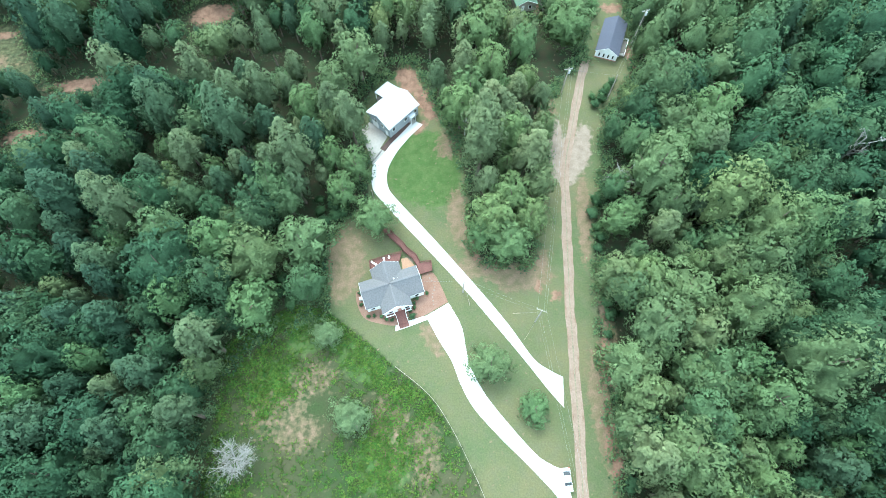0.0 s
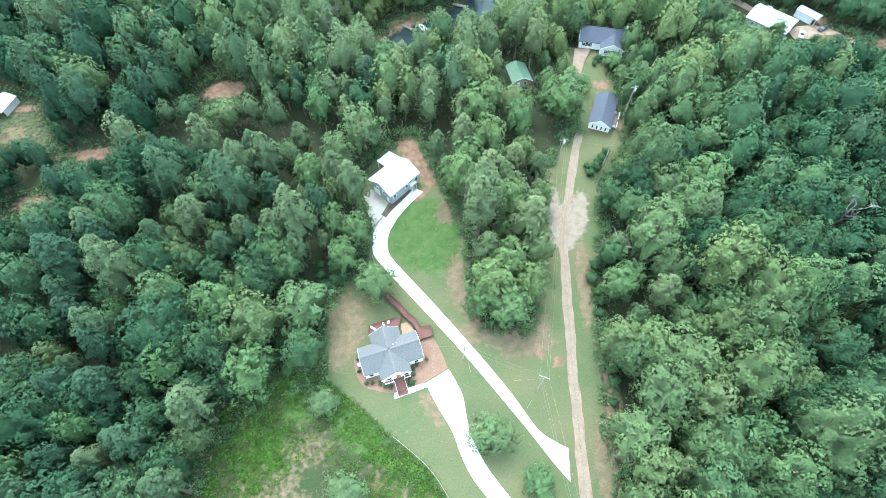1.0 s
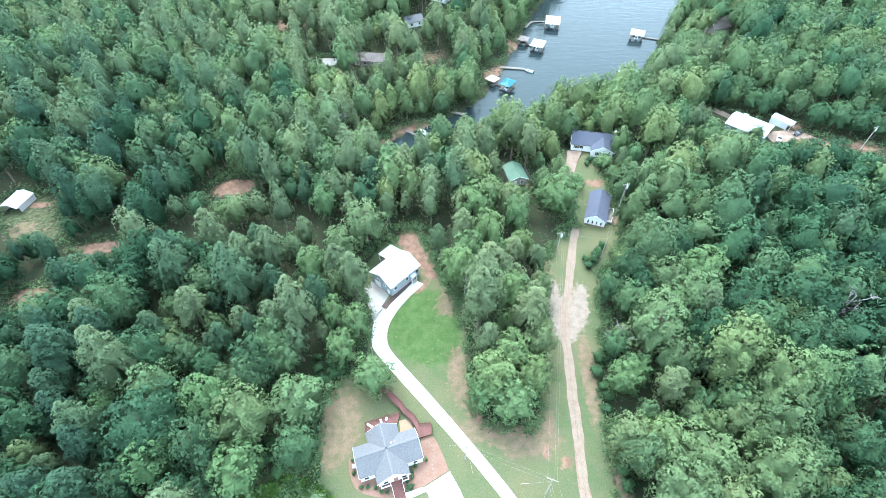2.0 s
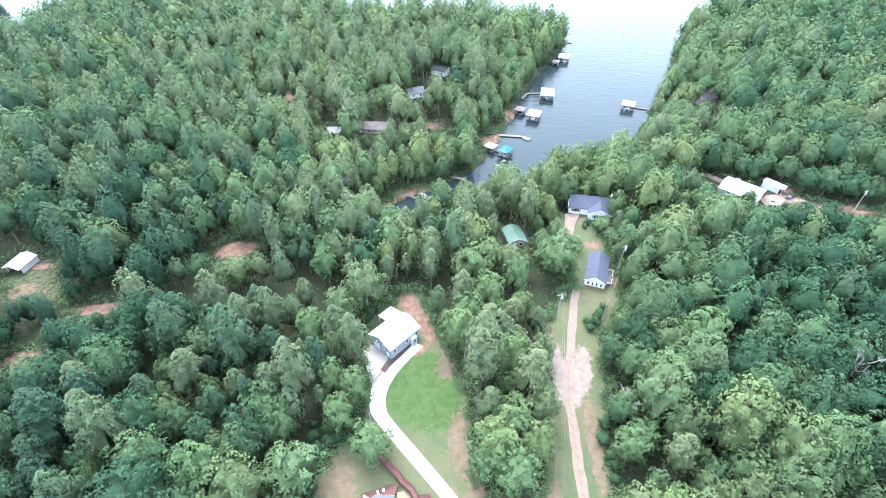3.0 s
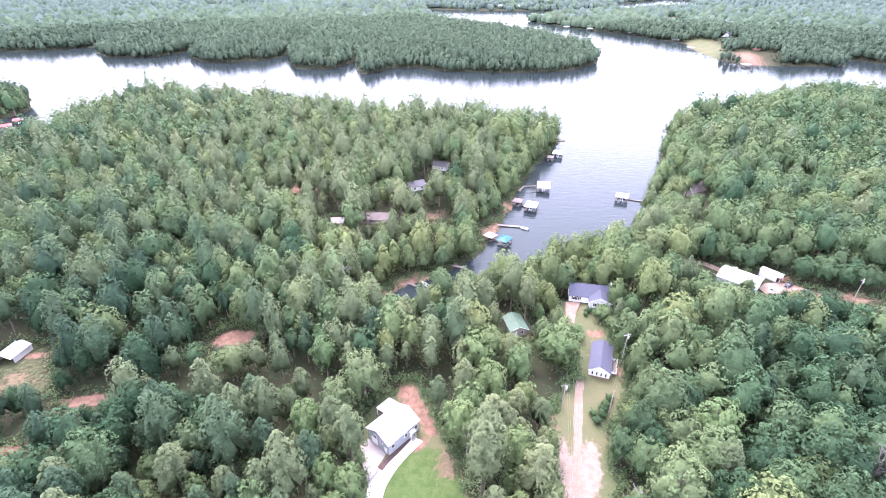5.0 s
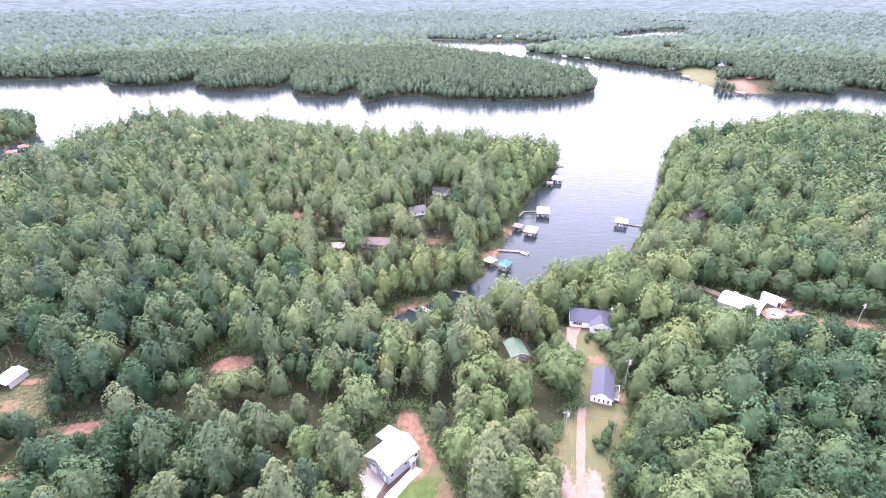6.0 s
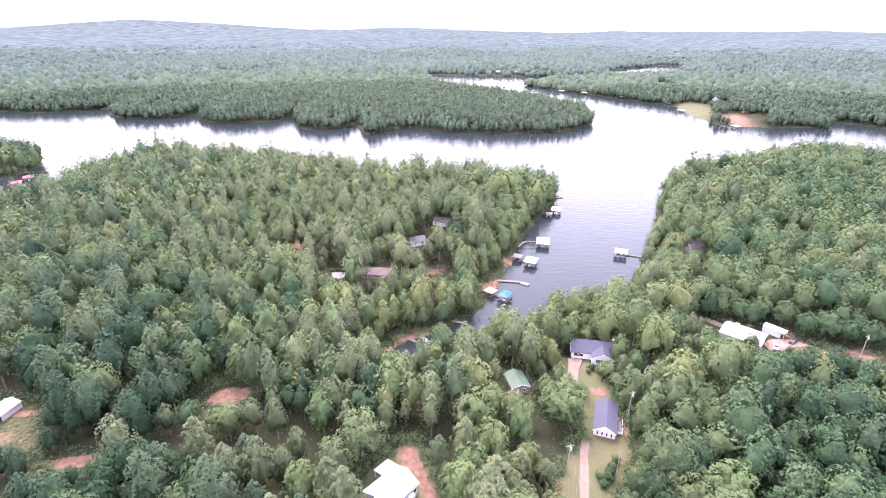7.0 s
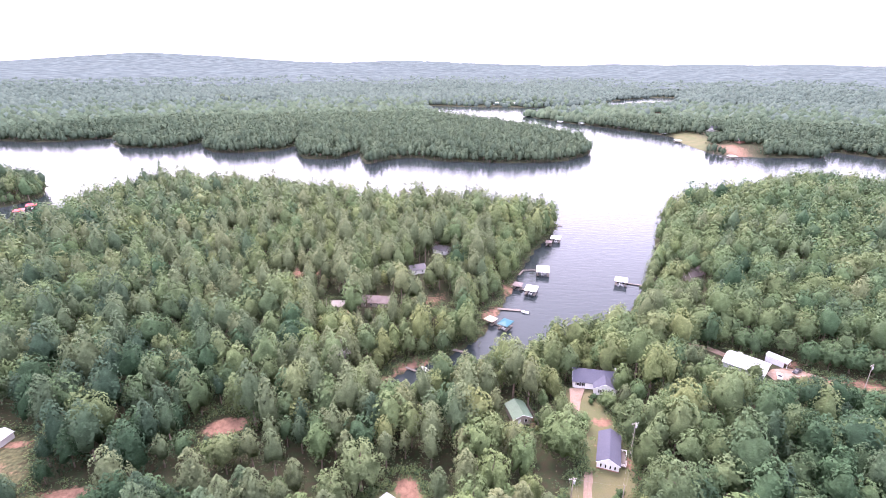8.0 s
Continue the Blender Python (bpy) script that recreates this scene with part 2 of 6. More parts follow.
def ground_material():
    """Forest floor, mown lawn, rough meadow and bare clay, blended by the cover weights kept on the sheet."""
    m = bpy.data.materials.new("ground_cover")
    m.use_nodes = True
    n, l = m.node_tree.nodes, m.node_tree.links
    p = n["Principled BSDF"]
    p.inputs["Roughness"].default_value, p.inputs["Specular IOR Level"].default_value = 0.95, 0.1
    geo = n.new("ShaderNodeNewGeometry")

    def noise_at(scale, detail=4.0):
        q = n.new("ShaderNodeTexNoise")
        q.inputs["Scale"].default_value, q.inputs["Detail"].default_value = scale, detail
        l.new(geo.outputs["Position"], q.inputs["Vector"])
        return q.outputs["Fac"]

    def ranged(v, a, b, c=0.0, d=1.0):
        q = n.new("ShaderNodeMapRange")
        q.inputs["From Min"].default_value, q.inputs["From Max"].default_value = a, b
        q.inputs["To Min"].default_value, q.inputs["To Max"].default_value = c, d
        l.new(v, q.inputs["Value"])
        return q.outputs["Result"]

    def mixed(f, a, b):
        q = n.new("ShaderNodeMix")
        q.data_type = "RGBA"
        l.new(f, q.inputs["Factor"])
        for v, s in ((a, "A"), (b, "B")):
            if isinstance(v, tuple):
                q.inputs[s].default_value = (*v, 1)
            else:
                l.new(v, q.inputs[s])
        return q.outputs["Result"]

    def weight(name, edge=0.35, scale=0.8):
        q = n.new("ShaderNodeAttribute")
        q.attribute_name = name
        s = n.new("ShaderNodeMath")
        s.operation = "MULTIPLY_ADD"
        l.new(ranged(noise_at(scale, 6.0), 0.25, 0.75, -edge, edge), s.inputs[0])
        s.inputs[1].default_value = 1.0
        l.new(q.outputs["Fac"], s.inputs[2])
        return ranged(s.outputs[0], 0.25, 0.75)

    fine, mid, wide = noise_at(2.6, 6.0), noise_at(0.5, 5.0), noise_at(0.07, 4.0)
    floor = mixed(ranged(mid, 0.4, 0.65), (0.036, 0.034, 0.02), (0.028, 0.043, 0.02))
    lawn = mixed(ranged(wide, 0.38, 0.62), (0.078, 0.097, 0.044), (0.114, 0.109, 0.056))
    lawn = mixed(ranged(mid, 0.44, 0.7, 0, 0.6), lawn, (0.104, 0.104, 0.064))
    rough = mixed(ranged(wide, 0.4, 0.62), (0.034, 0.056, 0.02), (0.06, 0.062, 0.032))
    rough = mixed(ranged(mid, 0.45, 0.7, 0, 0.6), rough, (0.05, 0.05, 0.028))
    lush = mixed(ranged(mid, 0.4, 0.62), (0.058, 0.098, 0.03), (0.08, 0.113, 0.04))
    dry = mixed(ranged(mid, 0.4, 0.65), (0.165, 0.118, 0.08), (0.112, 0.098, 0.054))
    clay = mixed(ranged(mid, 0.4, 0.66), (0.215, 0.13, 0.092), (0.14, 0.084, 0.06))
    sand = mixed(ranged(mid, 0.4, 0.66), (0.235, 0.188, 0.153), (0.185, 0.145, 0.113))
    c = mixed(weight("lawn"), floor, lawn)
    c = mixed(weight("meadow"), c, rough)
    c = mixed(weight("lush", 0.45), c, lush)
    c = mixed(weight("dry", 0.5), c, dry)
    c = mixed(weight("clay", 0.45), c, clay)
    c = mixed(weight("sand", 0.4), c, sand)
    hsv = n.new("ShaderNodeHueSaturation")
    l.new(ranged(fine, 0.3, 0.7, 0.86, 1.14), hsv.inputs["Value"])
    l.new(c, hsv.inputs["Color"])
    l.new(hsv.outputs["Color"], p.inputs["Base Color"])
    bp = n.new("ShaderNodeBump")
    bp.inputs["Strength"].default_value, bp.inputs["Distance"].default_value = 0.3, 0.2
    l.new(fine, bp.inputs["Height"])
    l.new(bp.outputs["Normal"], p.inputs["Normal"])
    return m


M_GROUND = ground_material()


# ---- the plan: lake, land and clearings, in metres ----
LAKE = -6.0
LAND_NEAR = [(-900, -400), (-900, 180), (-430, 250), (-380, 285), (-318, 322), (-308, 350), (-311, 380), (-299, 428), (-303, 468), (-288, 490), (-262, 490), (-204, 471),
             (-144, 457), (-74, 425), (-13, 415), (45, 402), (72, 398), (92, 396), (93, 382), (80, 352), (61, 318), (47, 284), (39, 259), (28, 228),
             (18, 208), (6, 194), (-4, 183), (-16, 177), (-23, 170), (-27, 160), (-22, 157), (-12, 163), (2, 168), (16, 174), (30, 181), (46, 190), (64, 199), (84, 208),
             (99, 229), (119, 259), (132, 285), (152, 325), (174, 382), (192, 418), (243, 446), (289, 470), (350, 500), (405, 510), (425, 480), (410, 440),
             (430, 380), (520, 300), (900, 200), (900, -400)]
LAND_LEFT = [(-900, 300), (-480, 340), (-440, 400), (-405, 425), (-392, 455), (-402, 484), (-415, 505), (-460, 532), (-900, 650)]
LAND_FAR = [(-4800, 900), (-1200, 880), (-740, 831), (-639, 821), (-600, 845), (-570, 905), (-528, 798), (-500, 768), (-419, 770), (-397, 850), (-368, 757), (-330, 728),
            (-294, 725), (-250, 741), (-232, 815), (-209, 700), (-188, 673), (-150, 676), (-122, 745), (-113, 672), (-98, 650), (-74, 682), (-36, 690),
            (11, 662), (86, 650), (149, 667), (195, 690), (226, 760), (233, 815), (216, 890), (133, 1020), (10, 1180), (-40, 1400), (-52, 1600), (-30, 1640), (113, 1575),
            (250, 1560), (520, 1620), (900, 1600), (4800, 1500), (4800, 4790), (-4800, 4790)]
LAND_RIGHT = [(205, 1280), (277, 1153), (361, 1021), (415, 930), (420, 900), (402, 852), (396, 740), (413, 702), (450, 713), (500, 703), (539, 696), (556, 715), (562, 760),
              (590, 770), (612, 720), (630, 690), (900, 600), (4800, 500), (4800, 1560), (900, 1520), (560, 1500), (300, 1400)]
INLET = [(500, 1680), (560, 1660), (690, 1690), (860, 1850), (930, 2080), (860, 2110), (700, 1960), (600, 1850)]
YARD = [(-46.5, -40), (-46.5, -7), (-52.5, 5.4), (-52.4, 15.2), (-47.8, 23.1), (-39.0, 28.5), (-28.7, 33.8), (-30.0, 41.6), (-28.8, 52.5), (-25.7, 59.9),
        (-20.1, 62.5), (-20.6, 75.0), (-22.1, 84), (-25.2, 88), (-24, 96.5), (-20.1, 105.0), (-16.4, 107.2), (-12.3, 113), (-7.9, 112), (-3.4, 98),
        (1.8, 86.4), (4.9, 76.8), (6.1, 66.0), (6.5, 51.3), (10.4, 46.2), (21.6, 45.4), (25.1, 52.5), (30.2, 52.5), (38.1, 44.6), (36.6, 20.5),
        (37.4, 2.0), (36.8, -40)]
LANE = [(24.1, 52.5), (28.2, 69.5), (31.0, 94.5), (36.0, 107.2), (45.0, 114), (44.5, 132), (47, 160), (56, 158), (59, 135.6), (60, 118), (55.2, 106), (51.6, 99),
        (47.1, 94.5), (42.4, 69.5), (39.4, 57.4), (38.1, 40)]
OPEN_SPOTS = [[(-84, 130), (-81, 140.5), (-66, 139), (-68, 130), (-79, 127)], [(-154, 124), (-152, 131), (-139, 129), (-126, 114), (-126, 105.5), (-137.5, 110.5), (-146, 115)],
              [(-119, 106), (-105, 109), (-98.5, 108.5), (-98, 103.5), (-112.7, 101.3)], [(-128, 87), (-117, 89.5), (-119, 83.8), (-126, 81.5)],
              [(113, 183), (119, 184.5), (129, 177.5), (138, 178), (144, 175.5), (147, 167.5), (160, 161.5), (178, 157.5), (177, 153), (162, 154.5), (149, 157), (139, 161), (127, 157.5), (112, 170)],
              [(20.5, 146), (28, 147), (32, 135), (26, 131), (19, 134)], [(46, 159), (56, 157), (53, 148), (48, 138), (43.5, 140)],
              [(-61, 231.5), (-49, 232), (-47, 223), (-58, 222)], [(-12, 240), (4, 242), (6, 232), (-10, 230)], [(-20, 276), (-10, 276), (-8, 264), (-20, 264)],
              [(-110, 280), (-60, 270), (-60, 263), (-110, 272)], [(-112, 243), (-84, 238), (-84, 233), (-112, 237)],
              [(-30, 164), (-25, 175), (-6, 187), (0, 185), (-14, 176), (-21, 163)], [(16, 222), (30, 240), (36, 236), (22, 214)], [(33, 262), (42, 268), (44, 258), (36, 252)]]
FAR_OPEN = [[(396, 852), (425, 925), (452, 938), (462, 890), (425, 800), (400, 770)], [(404, 762), (420, 796), (452, 790), (464, 748), (455, 708), (413, 702)],
            [(-900, 1500), (-500, 1650), (-420, 1600), (-800, 1440)]]


def inside(px, py, poly):
    """Signed distance to a closed outline, negative within."""
    p = np.asarray(poly, float)
    q = np.roll(p, -1, 0)
    best = np.full(px.shape, 1e9)
    odd = np.zeros(px.shape, bool)
    for (ax, ay), (bx, by) in zip(p, q):
        dx, dy = bx - ax, by - ay
        h = np.clip(((px - ax) * dx + (py - ay) * dy) / (dx * dx + dy * dy + 1e-9), 0, 1)
        best = np.minimum(best, np.hypot(px - ax - h * dx, py - ay - h * dy))
        if ay != by:
            odd ^= ((ay > py) != (by > py)) & (px < (bx - ax) * (py - ay) / (by - ay) + ax)
    return np.where(odd, -best, best)


def smooth(v, a, b):
    s = np.clip((v - a) / (b - a), 0, 1)
    return s * s * (3 - 2 * s)


def wobble(x, y, size, seed=0.0):
    """Cheap smooth unevenness between about -1 and 1."""
    x, y = x / size, y / size
    return (np.sin(1.7 * x + 2.3 * np.sin(0.9 * y + seed)) + np.sin(1.9 * y + 1.7 * np.sin(1.1 * x + 2 * seed)) + np.sin(2.9 * x - 2.3 * y + seed)) / 3


def shore(x, y):
    """Signed distance to the shoreline, negative on land."""
    d = np.minimum(np.minimum(inside(x, y, LAND_NEAR), inside(x, y, LAND_LEFT)), np.minimum(inside(x, y, LAND_FAR), inside(x, y, LAND_RIGHT)))
    d = np.maximum(d, -inside(x, y, INLET))
    far = smooth(np.hypot(x, y), 250, 600)
    return d + far * 7 * wobble(x, y, 34) + 1.6 * wobble(x, y, 9, 1.0)


def height_from(x, y, d):
    r = np.hypot(x, y)
    z = np.where(d < 0, LAKE + 6.0 * smooth(-d, 0, 45) + 0.6 * smooth(-d, 0, 1.5) - 0.6 * smooth(-d, 20, 45), LAKE - 3.0 * smooth(d, 0, 18))
    land = smooth(-d, 20, 90) * smooth(r, 260, 700)
    z = z + land * (4 + 3 * wobble(x, y, 210, 2.0))
    z = z + smooth(-d, 0, 200) * (104 * smooth(r, 1500, 5200) + 10 * wobble(x, y, 420, 4.0) * smooth(r, 1200, 2400))
    z = z + 74 * np.exp(-(((x + 2300) / 900) ** 2 + ((y - 4300) / 500) ** 2)) + 30 * np.exp(-(((x + 300) / 700) ** 2 + ((y - 4500) / 400) ** 2))
    return z


def height(x, y):
    x, y = np.atleast_1d(np.asarray(x, float)), np.atleast_1d(np.asarray(y, float))
    return height_from(x, y, shore(x, y))


def axis(lo, a, b, hi, fine, grow):
    """Grid lines: fine between a and b, and ever wider beyond."""
    mid = list(np.arange(a, b, fine))
    up, step = [b], fine
    while up[-1] < hi:
        step *= grow
        up.append(up[-1] + step)
    down, step = [a], fine
    while down[-1] > lo:
        step *= grow
        down.append(down[-1] - step)
    return np.array(down[:0:-1] + mid + up)


def mesh_of(name, verts, faces, mats, index=None, smooth_faces=False, normals=None):
    """A mesh from arrays; faces are an (n, k) array or a list of such arrays; normals round off the shading of leaf masses."""
    me = bpy.data.meshes.new(name)
    if isinstance(faces, np.ndarray):
        faces = [faces]
    faces = [f for f in faces if len(f)]
    loops = np.concatenate([f.ravel() for f in faces]).astype(np.int32)
    sizes = np.concatenate([np.full(len(f), f.shape[1]) for f in faces])
    starts = np.concatenate([[0], np.cumsum(sizes)[:-1]]).astype(np.int32)
    me.vertices.add(len(verts))
    me.vertices.foreach_set("co", np.asarray(verts, np.float32).ravel())
    me.loops.add(len(loops))
    me.loops.foreach_set("vertex_index", loops)
    me.polygons.add(len(sizes))
    me.polygons.foreach_set("loop_start", starts)
    me.polygons.foreach_set("loop_total", sizes.astype(np.int32))
    if index is not None:
        me.polygons.foreach_set("material_index", index.astype(np.int32))
    for mat in mats:
        me.materials.append(mat)
    me.update(calc_edges=True)
    me.polygons.foreach_set("use_smooth", np.full(len(sizes), smooth_faces or normals is not None, bool))
    if normals is not None:
        me.normals_split_custom_set_from_vertices(normals)
    return me


def weights(me, name, values):
    me.attributes.new(name, "FLOAT", "POINT").data.foreach_set("value", np.asarray(values, np.float32))


def part(name, bm, mat, parent=None, label=""):
    """Links a bmesh as one mesh object under its thing."""
    me = bpy.data.meshes.new(name)
    bm.to_mesh(me)
    bm.free()
    me.materials.append(mat)
    ob = new(name, me)
    ob.parent = parent
    return tagged(ob, label)


def box(bm, x, y, z, sx, sy, sz, turn=0.0, m=None):
    """Adds a block centred at x, y with its foot at z."""
    mat = pose(x, y, z + sz / 2, 0, 0, turn) @ Matrix.Diagonal((sx, sy, sz, 1))
    return bmesh.ops.create_cube(bm, size=1, matrix=(m @ mat) if m else mat)["verts"]


def block(*a, bevel=0.0, **k):
    bm = bmesh.new()
    box(bm, *a, **k)
    if bevel:
        bmesh.ops.bevel(bm, geom=bm.edges[:], offset=bevel, segments=1, affect="EDGES")
    return bm


def rod(bm, a, b, r0, r1=None, n=6):
    a, b = Vector(a), Vector(b)
    m = Matrix.Translation((a + b) / 2) @ (b - a).to_track_quat("Z", "Y").to_matrix().to_4x4()
    bmesh.ops.create_cone(bm, cap_ends=True, segments=n, radius1=r0, radius2=r0 if r1 is None else r1, depth=(b - a).length, matrix=m)


def rods(*lines, n=6):
    bm = bmesh.new()
    for a, b, r0, *r1 in lines:
        rod(bm, a, b, r0, r1[0] if r1 else None, n)
    return bm


def thing(name, m, label, category, group="", kind=""):
    ob = new(name)
    ob.empty_display_size = 0.3
    ob.matrix_world = m
    return tagged(ob, label, category, group, kind)


# ---- ground and water ----
gx, gy = axis(-4790, -70, 75, 4790, 1.25, 1.075), axis(-260, -20, 120, 4790, 1.25, 1.06)
X, Y = np.meshgrid(gx, gy)
fx, fy = X.ravel(), Y.ravel()
D = shore(fx, fy)
nx, ny = len(gx), len(gy)
ids = np.arange(nx * ny).reshape(ny, nx)
quads = np.stack([ids[:-1, :-1].ravel(), ids[:-1, 1:].ravel(), ids[1:, 1:].ravel(), ids[1:, :-1].ravel()], 1)
ground_z = height_from(fx, fy, D)
ground = new("ground", mesh_of("ground", np.stack([fx, fy, ground_z], 1), quads, [M_GROUND], smooth_faces=True))
tagged(ground, "grass, clay and forest floor sloping to the lake", "ground", kind="structure")

jag = 0.5 * wobble(fx, fy, 2.3) + 0.5 * wobble(fx, fy, 0.9, 2.0)


def spot(*ellipses):
    """Soft weight of some worn patches: x, y, half length, half width, turn."""
    w = np.zeros(fx.shape)
    for ex, ey, a, b, turn in ellipses:
        c, s = math.cos(radians(turn)), math.sin(radians(turn))
        u, v = ((fx - ex) * c + (fy - ey) * s) / a, ((fy - ey) * c - (fx - ex) * s) / b
        w = np.maximum(w, 1.0 - smooth(np.hypot(u, v) + 0.15 * jag, 0.6, 1.3))
    return w


near = (np.abs(fx) < 260) & (fy < 320)


def grid_height(x, y):
    """The height of the ground sheet itself, between its grid lines."""
    g = ground_z.reshape(ny, nx)
    i, j = np.clip(np.searchsorted(gx, x) - 1, 0, nx - 2), np.clip(np.searchsorted(gy, y) - 1, 0, ny - 2)
    u, v = (x - gx[i]) / (gx[i + 1] - gx[i]), (y - gy[j]) / (gy[j + 1] - gy[j])
    return (g[j, i] * (1 - u) + g[j, i + 1] * u) * (1 - v) + (g[j + 1, i] * (1 - u) + g[j + 1, i + 1] * u) * v


lawn = np.maximum(1 - smooth(inside(fx, fy, YARD), -0.5, 1.5), 1 - smooth(inside(fx, fy, LANE), -0.5, 1.5))
lawn = np.maximum(lawn, 0.5 * (1 - smooth(inside(fx, fy, OPEN_SPOTS[1]), -1, 2)))
lawn = np.maximum(lawn, 1 - smooth(inside(fx, fy, FAR_OPEN[0]), -5, 10))
FENCE = [(-29.5, 34.5), (-27.1, 32.8), (-19.8, 27.8), (-11.3, 20.4), (-3.3, 14.0), (1.9, 6.7), (6.7, -2.6), (8.8, -7.2), (17, -26)]
MEADOW = [(-60, -30), (-60, 40)] + FENCE
meadow = (1 - smooth(inside(fx, fy, MEADOW), -0.6, 0.6)) * lawn
rank = (1 - smooth(inside(fx, fy, YARD), 3, 9)) * (fx < -24) * (fy < 45)
lawn, meadow = np.maximum(lawn, rank), np.maximum(meadow, rank * (inside(fx, fy, YARD) > -1))
lush = np.maximum(1 - smooth(inside(fx, fy, [(-12.5, 81), (-8, 86.5), (-2, 86), (1.5, 80), (3, 74), (2, 66), (-3, 64), (-10, 66.5), (-14.6, 71.5), (-14.4, 76)]), 0.0, 3.5),
                  0.9 * spot((-13, 0, 6.5, 7.5, 0), (-40, 16, 5, 7, -20), (-20, 22, 4, 9, 50), (-33, 27, 6, 4, 20)))
dry = spot((-25, 48, 5, 9, 10), (-26, 40, 3, 4, 0), (12, 45, 9, 3, -10), (20, 43, 8, 4, 10), (4, 60, 3, 9, 5), (7.5, 52, 2, 5, 0), (25, 47, 2, 4, -20), (2, 84, 4, 6, -30), (36, 12, 2.5, 14, 2), (37.5, 60, 2, 14, -4), (30, 95, 3, 10, 0),
           (-38, 12, 9, 6, 30), (-30, 18, 6, 4, 0), (-33, 6, 6, 5, 0), (-12, 6, 5, 10, 10), (-4, 2, 4, 9, 0), (-2.5, 27, 2, 5, 30), (3, 46, 6, 1.6, -45), (40, 30, 1.6, 18, 0), (-140, 113, 6, 4, 0))
clay = spot((24.0, 40.6, 1.0, 2.0, 0), (27.8, 38.2, 1.6, 1.1, 20), (26.9, 35.0, 0.5, 1.8, 0), (-11, 107, 3.4, 6, 20), (-6.5, 100, 2.6, 5, 15), (-3.5, 95, 3, 3, 0), (-7, 89, 3, 1.6, 50),
            (8.3, 48, 0.8, 1.6, 0), (37.6, 3, 1.5, 9, 0), (38.4, 22, 1.4, 7, 0), (30.2, 82, 1.5, 7, -6),
            (-75, 134, 8, 4.6, 10), (-109, 105, 10, 2.6, 8), (-122, 86, 6, 2.6, 15), (-141, 124.5, 3.5, 1.8, 20), (-131, 113, 3, 1.5, 20),
            (55, 137, 4, 2.2, 0), (57.5, 118, 1.6, 8, 15), (29.5, 140, 2, 6, 10), (148, 163, 9, 2.4, -20), (166, 159, 8, 3, -10), (145, 172, 4, 2, -40), (127, 158, 5, 2, -40),
            (-35, 229, 14, 4, 0), (-4, 236, 9, 4, 10), (-48, 219, 5, 3, 0), (-14, 180, 10, 3, 30), (24, 226, 4, 8, -30), (38, 260, 3, 6, -25), (-26, 166, 4, 5, 0), (-86, 268, 22, 2.5, -12), (-98, 238, 12, 2, -10),
            (434, 744, 24, 40, 10))
clay = np.maximum(clay, (1 - smooth(np.abs(D + 0.3), 0.4, 1.8)) * near * (0.3 + 0.4 * jag))
sand = spot((30.6, 83, 3.4, 10, -12), (39.2, 82, 2.8, 9, -12), (34.5, 78, 4.5, 9, -8), (-9.0, 47.4, 1.5, 1.2, 20))
dry = dry * (1 - 0.45 * meadow)
for name_, w_ in (("lawn", lawn), ("meadow", meadow), ("lush", lush), ("dry", dry), ("clay", clay), ("sand", sand)):
    weights(ground.data, name_, w_)

lake_bm = bmesh.new()
bmesh.ops.create_grid(lake_bm, x_segments=8, y_segments=8, size=2400, matrix=pose(0, 2300, LAKE))
lake = part("water", lake_bm, M_WATER)
tagged(lake, "calm lake water mirroring the white sky", "water", kind="structure")


def slab(name, outline, z, thick, mat, label, category="", kind="structure"):
    """A flat poured or spread surface lying on the ground."""
    bm = bmesh.new()
    vs = [bm.verts.new((x, y, z)) for x, y in outline]
    f = bm.faces.new(vs)
    if f.normal.z < 0:
        f.normal_flip()
    f.normal_update()
    r = bmesh.ops.extrude_face_region(bm, geom=[f])
    for v in r["geom"]:
        if isinstance(v, bmesh.types.BMVert):
            v.co.z -= thick
    bmesh.ops.recalc_face_normals(bm, faces=bm.faces[:])
    bmesh.ops.triangulate(bm, faces=bm.faces[:])
    return tagged(part(name, bm, mat), label, category, kind=kind)


def curved(points, steps=5):
    """A smooth line through the points."""
    p = np.array([points[0], *points, points[-1]], float)
    outp = []
    for i in range(1, len(p) - 2):
        for k in range(steps):
            t = k / steps
            outp.append(0.5 * (2 * p[i] + (p[i + 1] - p[i - 1]) * t + (2 * p[i - 1] - 5 * p[i] + 4 * p[i + 1] - p[i + 2]) * t * t + (3 * p[i] - p[i - 1] - 3 * p[i + 1] + p[i + 2]) * t ** 3))
    return [tuple(v) for v in outp] + [tuple(points[-1])]


